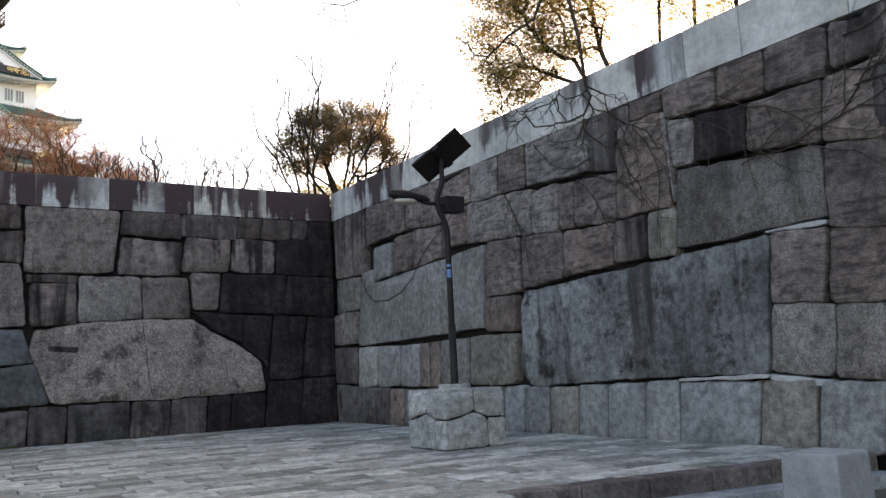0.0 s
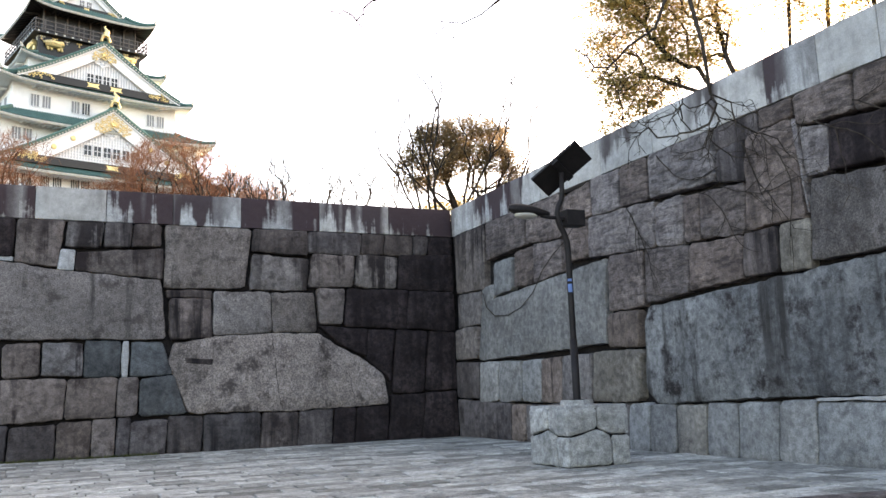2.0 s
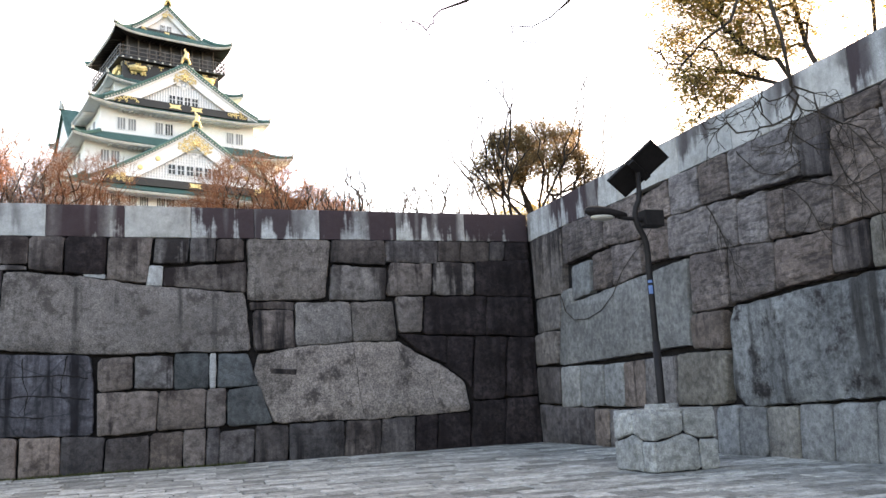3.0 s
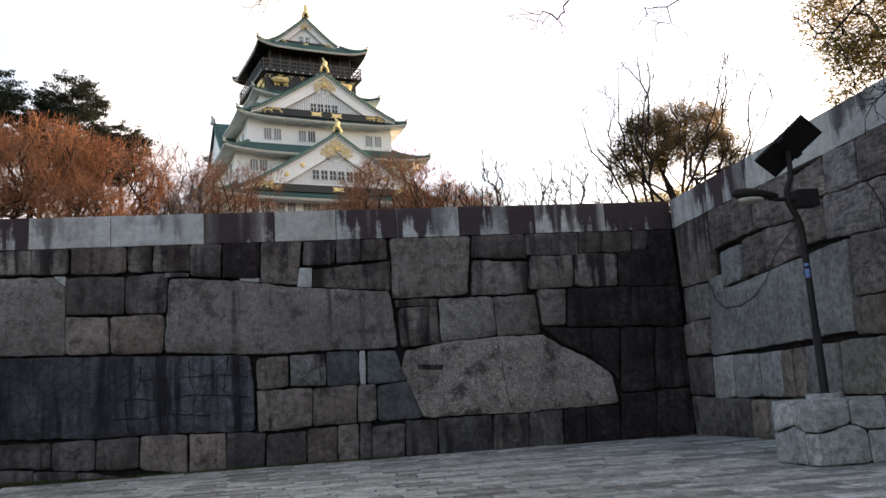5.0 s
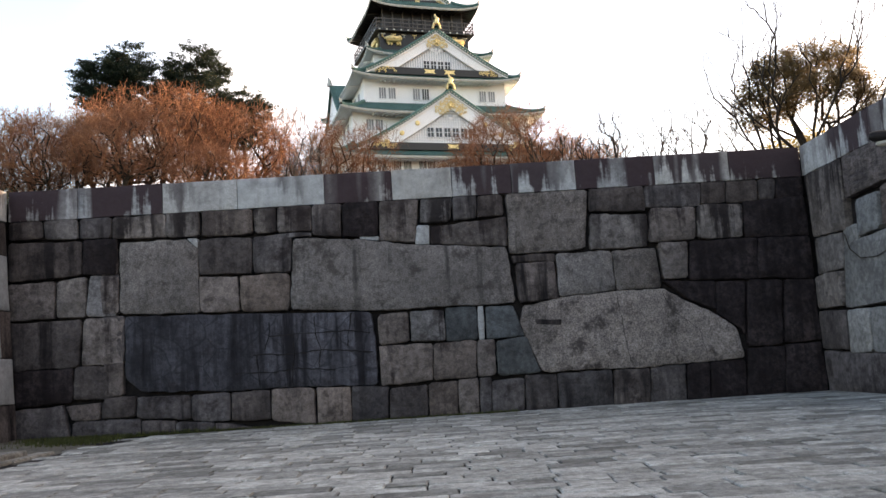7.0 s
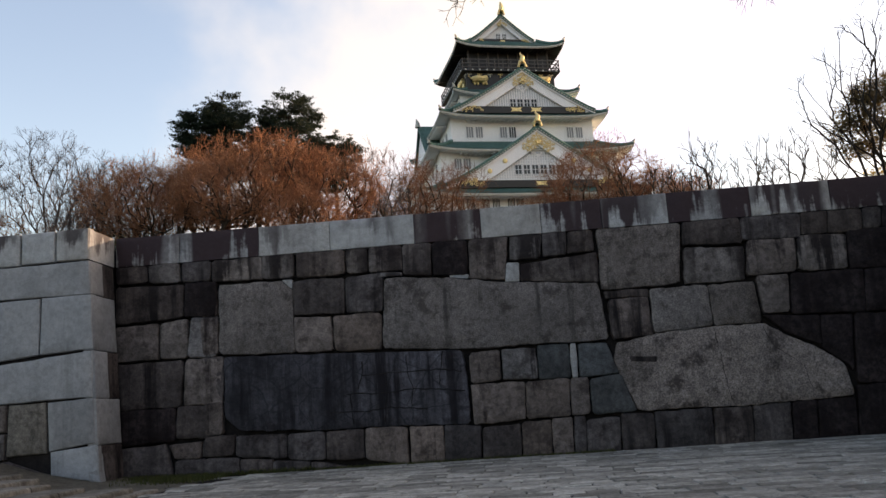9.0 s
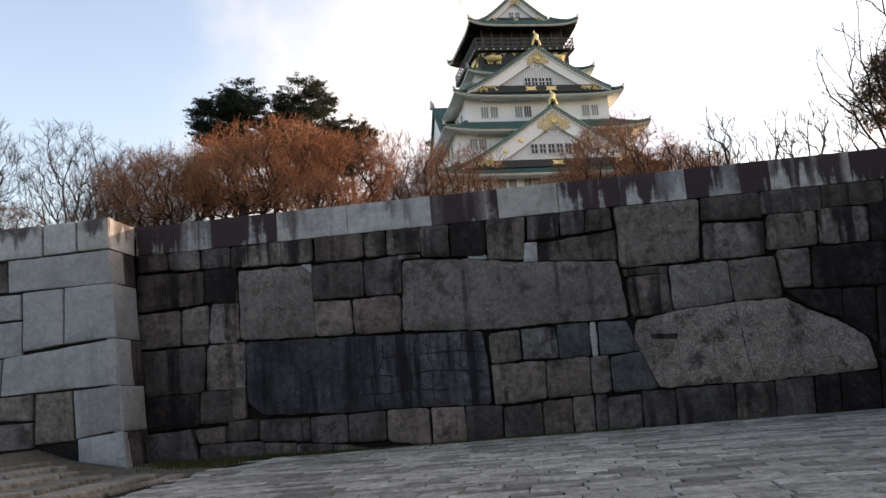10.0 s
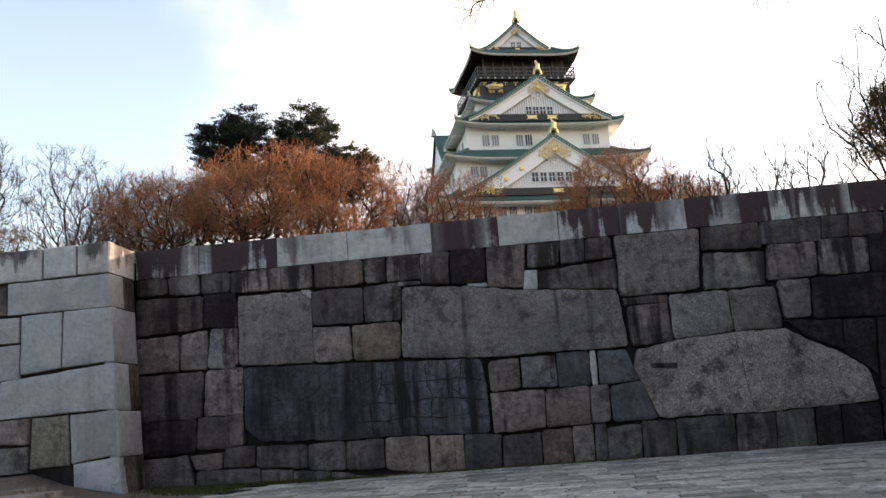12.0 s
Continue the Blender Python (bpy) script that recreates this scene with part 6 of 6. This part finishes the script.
# top ridge roof: gables front and back with the slopes between them
gable(-0.4, -5.2, 56.2, 5.0, 60.3, 10.4, 2.6, lattice=False)
gable(0.15, -11.4, 42.75, 10.7, 49.1, 6.0, 5.7, windows=4, win=(0.82, 1.1, 0.24, 0.12))
gable(0.55, -14.6, 30.9, 13.4, 39.0, 6.0, 7.5, windows=6, win=(0.9, 1.3, 0.32, 0.95))
for sx in (-0.5, 0.5):
    window(sx - 0.4, -5.12, 56.85, 0.62, 0.95, True, 2, 1)

# windows of the white storeys
for z, h, hw, xs in ((39.2, 1.6, 10.7, (-8.0, -6.6, -3.0, -1.65, 7.1, 8.5)), (33.9, 1.5, 13.0, (-10.6, -9.3, 9.9, 11.2))):
    for x in xs:
        window(x, -hw - 0.03, z, 1.0, h, x == -1.65, 2)
for x in (-11.0, -9.65, -7.5, -6.05, -3.9, -2.66, 3.4, 4.7, 7.4, 8.7, 11.0):
    window(x, -14.63, 26.9, 1.0, 2.4, True, 4)
for y, z, hw in ((-7.6, 39.2, 10.7), (-5.0, 39.2, 10.7), (-10.0, 33.9, 13.0), (-7.4, 33.9, 13.0)):
    sw = Geo()
    sw.box(-hw - 0.05, y - 0.5, z, -hw + 0.05, y + 0.5, z + 1.5)
    cpart(sw, "window", SHUTTER, None, "barred window")

# gallery of the top storey: rails, posts, gilt tigers and studs
for k in range(4):
    rot = Matrix.Rotation(k * math.pi / 2, 4, 'Z')
    for z in (51.3, 51.9, 52.5):
        g = Geo()
        g.tube([rot @ Vector((-7.6, -7.6, z)), rot @ Vector((7.6, -7.6, z))], [0.09, 0.09], 4)
        cpart(g, "gallery_rail", RAIL)
    for i in range(12):
        x = -7.5 + 15 * i / 12
        g = Geo()
        g.tube([rot @ Vector((x, -7.6, 50.9)), rot @ Vector((x, -7.6, 52.7))], [0.08, 0.08], 4)
        cpart(g, "gallery_post", RAIL)
    for i in range(8):
        x = -6.2 + 12.4 * i / 8
        g = Geo()
        g.tube([rot @ Vector((x, -6.35, 51.0)), rot @ Vector((x, -6.35, 55.0))], [0.14, 0.14], 4)
        cpart(g, "gallery_column", RAIL)
fl = Geo()
fl.box(-7.69, -7.69, 50.7, 7.69, 7.69, 50.95)
cpart(fl, "gallery_floor", BLACK, None)
for k in (0, 3):
    rot = Matrix.Rotation(k * math.pi / 2, 4, 'Z')
    for sg in (-1, 1):
        t = Geo()
        c = Vector((sg * 4.9, -7.05, 49.45))
        t.tube([c + Vector((-1.2, 0, 0.05)), c + Vector((-0.4, -0.1, 0.15)), c + Vector((0.5, -0.1, 0.1)), c + Vector((1.1, 0, 0.35))], [0.45, 0.58, 0.52, 0.46], 8)
        for dx in (-0.9, -0.45, 0.45, 0.85):
            t.tube([c + Vector((dx, 0, -0.1)), c + Vector((dx + 0.2, 0, -0.72))], [0.26, 0.16], 6)
        t.tube([c + Vector((-1.2, 0, 0.2)), c + Vector((-1.7, 0, 0.6)), c + Vector((-1.6, 0, 1.0))], [0.14, 0.12, 0.06], 6)
        ob = cpart(t, "gilt_relief", GOLD, None, "gilt animal relief on black lacquer")
        ob.matrix_local = rot
    for i in range(9):
        x = -6.4 + 12.8 * i / 8
        for dx, dz, rad in ((0, 0.12, 0.17), (-0.26, 0.18, 0.13), (0.26, 0.18, 0.13), (0, -0.2, 0.13)):
            s = Geo()
            s.tube([Vector((x + dx, -6.9, 50.25 + dz)), Vector((x + dx, -7.02, 50.25 + dz))], [rad, rad * 0.7], 6)
            ob = cpart(s, "gilt_stud", GOLD if i % 2 else TRIM)
            ob.matrix_local = rot
    for i in range(14):
        s = Geo()
        x = -7.1 + 14.2 * i / 13
        s.box(x - 0.12, -7.78, 50.72, x + 0.12, -7.70, 50.94)
        ob = cpart(s, "beam_end", TRIM)
        ob.matrix_local = rot
# gable on the tower's other face, seen edge on
lr = Geo()
for sgn in (-1, 1):
    for s in range(6):
        a, b = s / 6, (s + 1) / 6
        A, B = Vector((-13.4, sgn * 6.5 * (1 - a), 38.0 + 6.6 * a ** 1.2)), Vector((-13.4, sgn * 6.5 * (1 - b), 38.0 + 6.6 * b ** 1.2))
        lr.quad(A, B, B + Vector((5, 0, 0)), A + Vector((5, 0, 0)))
        lr.quad(A - Vector((0, 0, 0.5)), B - Vector((0, 0, 0.5)), B, A)
sr = cpart(lr, "side_gable_roof", COPPER, None, "green tiled side gable")
lf = Geo()
lf.poly([Vector((-13.0, -6.2, 37.6)), Vector((-13.0, 6.2, 37.6)), Vector((-13.0, 0, 44.0))])
cpart(lf, "gable_field", WHITE, sr)
fn = Geo()
fn.tube([Vector((-13.4, 0, 44.4)), Vector((-13.4, 0, 45.2)), Vector((-13.6, 0, 45.8))], [0.45, 0.3, 0.06], 6)
cpart(fn, "finial", TRIM, sr)
# golden fish on the ridge
for sg in (-1, 1):
    t = Geo()
    yy = sg * 5.3
    t.tube([Vector((-0.1, yy, 61.1)), Vector((-0.1, yy + sg * 0.25, 61.8)), Vector((-0.1, yy + sg * 0.1, 62.6)), Vector((-0.1, yy - sg * 0.25, 63.2))], [0.4, 0.42, 0.25, 0.1], 8)
    cpart(t, "ridge_fish", GOLD, None, "gilt ridge-end fish ornament")


# ---- paving slabs, laid in rows across the court ----
prng = random.Random(5)


def slab_mesh(L, W):
    """A worn slab: an uneven top inside a rounded edge, its thickness below."""
    bx, by, h = L / 2 - 0.014, W / 2 - 0.014, 0.03
    v, f = [], []
    for sx, sy, z in ((1.0, 1.0, -h), (1.0, 1.0, -0.014), (0, 0, 0.0)):
        for cx_, cy_ in ((-1, -1), (1, -1), (1, 1), (-1, 1)):
            ins = 0.014 if z == 0.0 else 0
            v.append((cx_ * (bx - ins) + prng.uniform(-0.010, 0.010), cy_ * (by - ins) + prng.uniform(-0.010, 0.010), z + (prng.uniform(-0.005, 0.005) if z == 0.0 else 0)))
    for k in (0, 4):
        for i in range(4):
            j = (i + 1) % 4
            f.append((k + i, k + j, k + 4 + j, k + 4 + i))
    f.append((8, 9, 10, 11))
    return v, f


kinds = []
for i in range(18):
    L = 0.5 + 0.045 * i
    v, f = slab_mesh(L, 0.43)
    me = bpy.data.meshes.new("slab")
    me.from_pydata(v, [], f)
    me.materials.append(PAVE)
    kinds.append((L, me, v, f))
far = Geo()
count = 0
y = -12.0
while y < FACE_A + 0.9:
    x = -16.0 + prng.uniform(0, 0.8)
    while x < FACE_B - 0.03:
        L, me, v, f = prng.choice(kinds)
        cx, cy = x + L / 2, y + 0.215 - 0.05 * (x + L / 2 - 2) * 0.6
        x += L
        edge_k = 8.2 - 0.164 * (cx - 6.0) + 0.34
        if (cx > 5.6 and cy < edge_k) or cx - L / 2 > FACE_B - 0.04 or cy > FACE_A + 0.2 or cy < -14:
            continue
        if cx - L / 2 < -8.72:
            continue
        zz = prng.uniform(-0.010, 0.006)
        tilt = (prng.uniform(-0.6, 0.6), prng.uniform(-0.6, 0.6), math.degrees(math.atan(-0.03)))
        m = pose(cx, cy, zz, *tilt)
        if 8.4 < cy < 13.2 and -2.0 < cx < 9.0 and count < 290:
            ob = new("slab", me)
            ob.parent = court
            ob.matrix_world = m
            count += 1
        else:
            k = len(far.v)
            far.v += [m @ Vector(p) for p in v]
            far.f += [tuple(k + i for i in q) for q in f]
    y += 0.43
ob = far.make("slabs", PAVE_ISLAND, court)
tagged(ob, kind="stuff")

# moss and tufts along the foot of the back wall
g = Geo()
for _ in range(2600):
    c = Vector((prng.triangular(-11.5, -8.2, -9.2), FACE_A - 0.1 - abs(prng.gauss(0, 0.9)), 0.0))
    c.z = 0.03 + 0.03 * max(0.0, -c.x - 8.9)
    a, h = prng.uniform(0, 6.28), prng.uniform(0.03, 0.11)
    d = Vector((math.cos(a), math.sin(a), 0)) * 0.014
    g.poly([c - d - Vector((0, 0, 0.05)), c + d - Vector((0, 0, 0.05)), c + Vector((prng.gauss(0, 0.03), prng.gauss(0, 0.03), h))])
for _ in range(5200):
    u = prng.random()
    x = -11.8 + 14.5 * (u ** 1.5)
    c = Vector((x, FACE_A - 0.04 - abs(prng.gauss(0, 0.09)), 0.0))
    h = prng.uniform(0.02, 0.09) * (1.8 if x < -6 else 1.0)
    a = prng.uniform(0, 6.28)
    d = Vector((math.cos(a), math.sin(a), 0)) * 0.012
    g.poly([c - d, c + d, c + Vector((prng.gauss(0, 0.02), prng.gauss(0, 0.02), h))])
tagged(g.make("moss", GRASS), "moss and grass tufts along the wall's foot", "moss", kind="stuff")
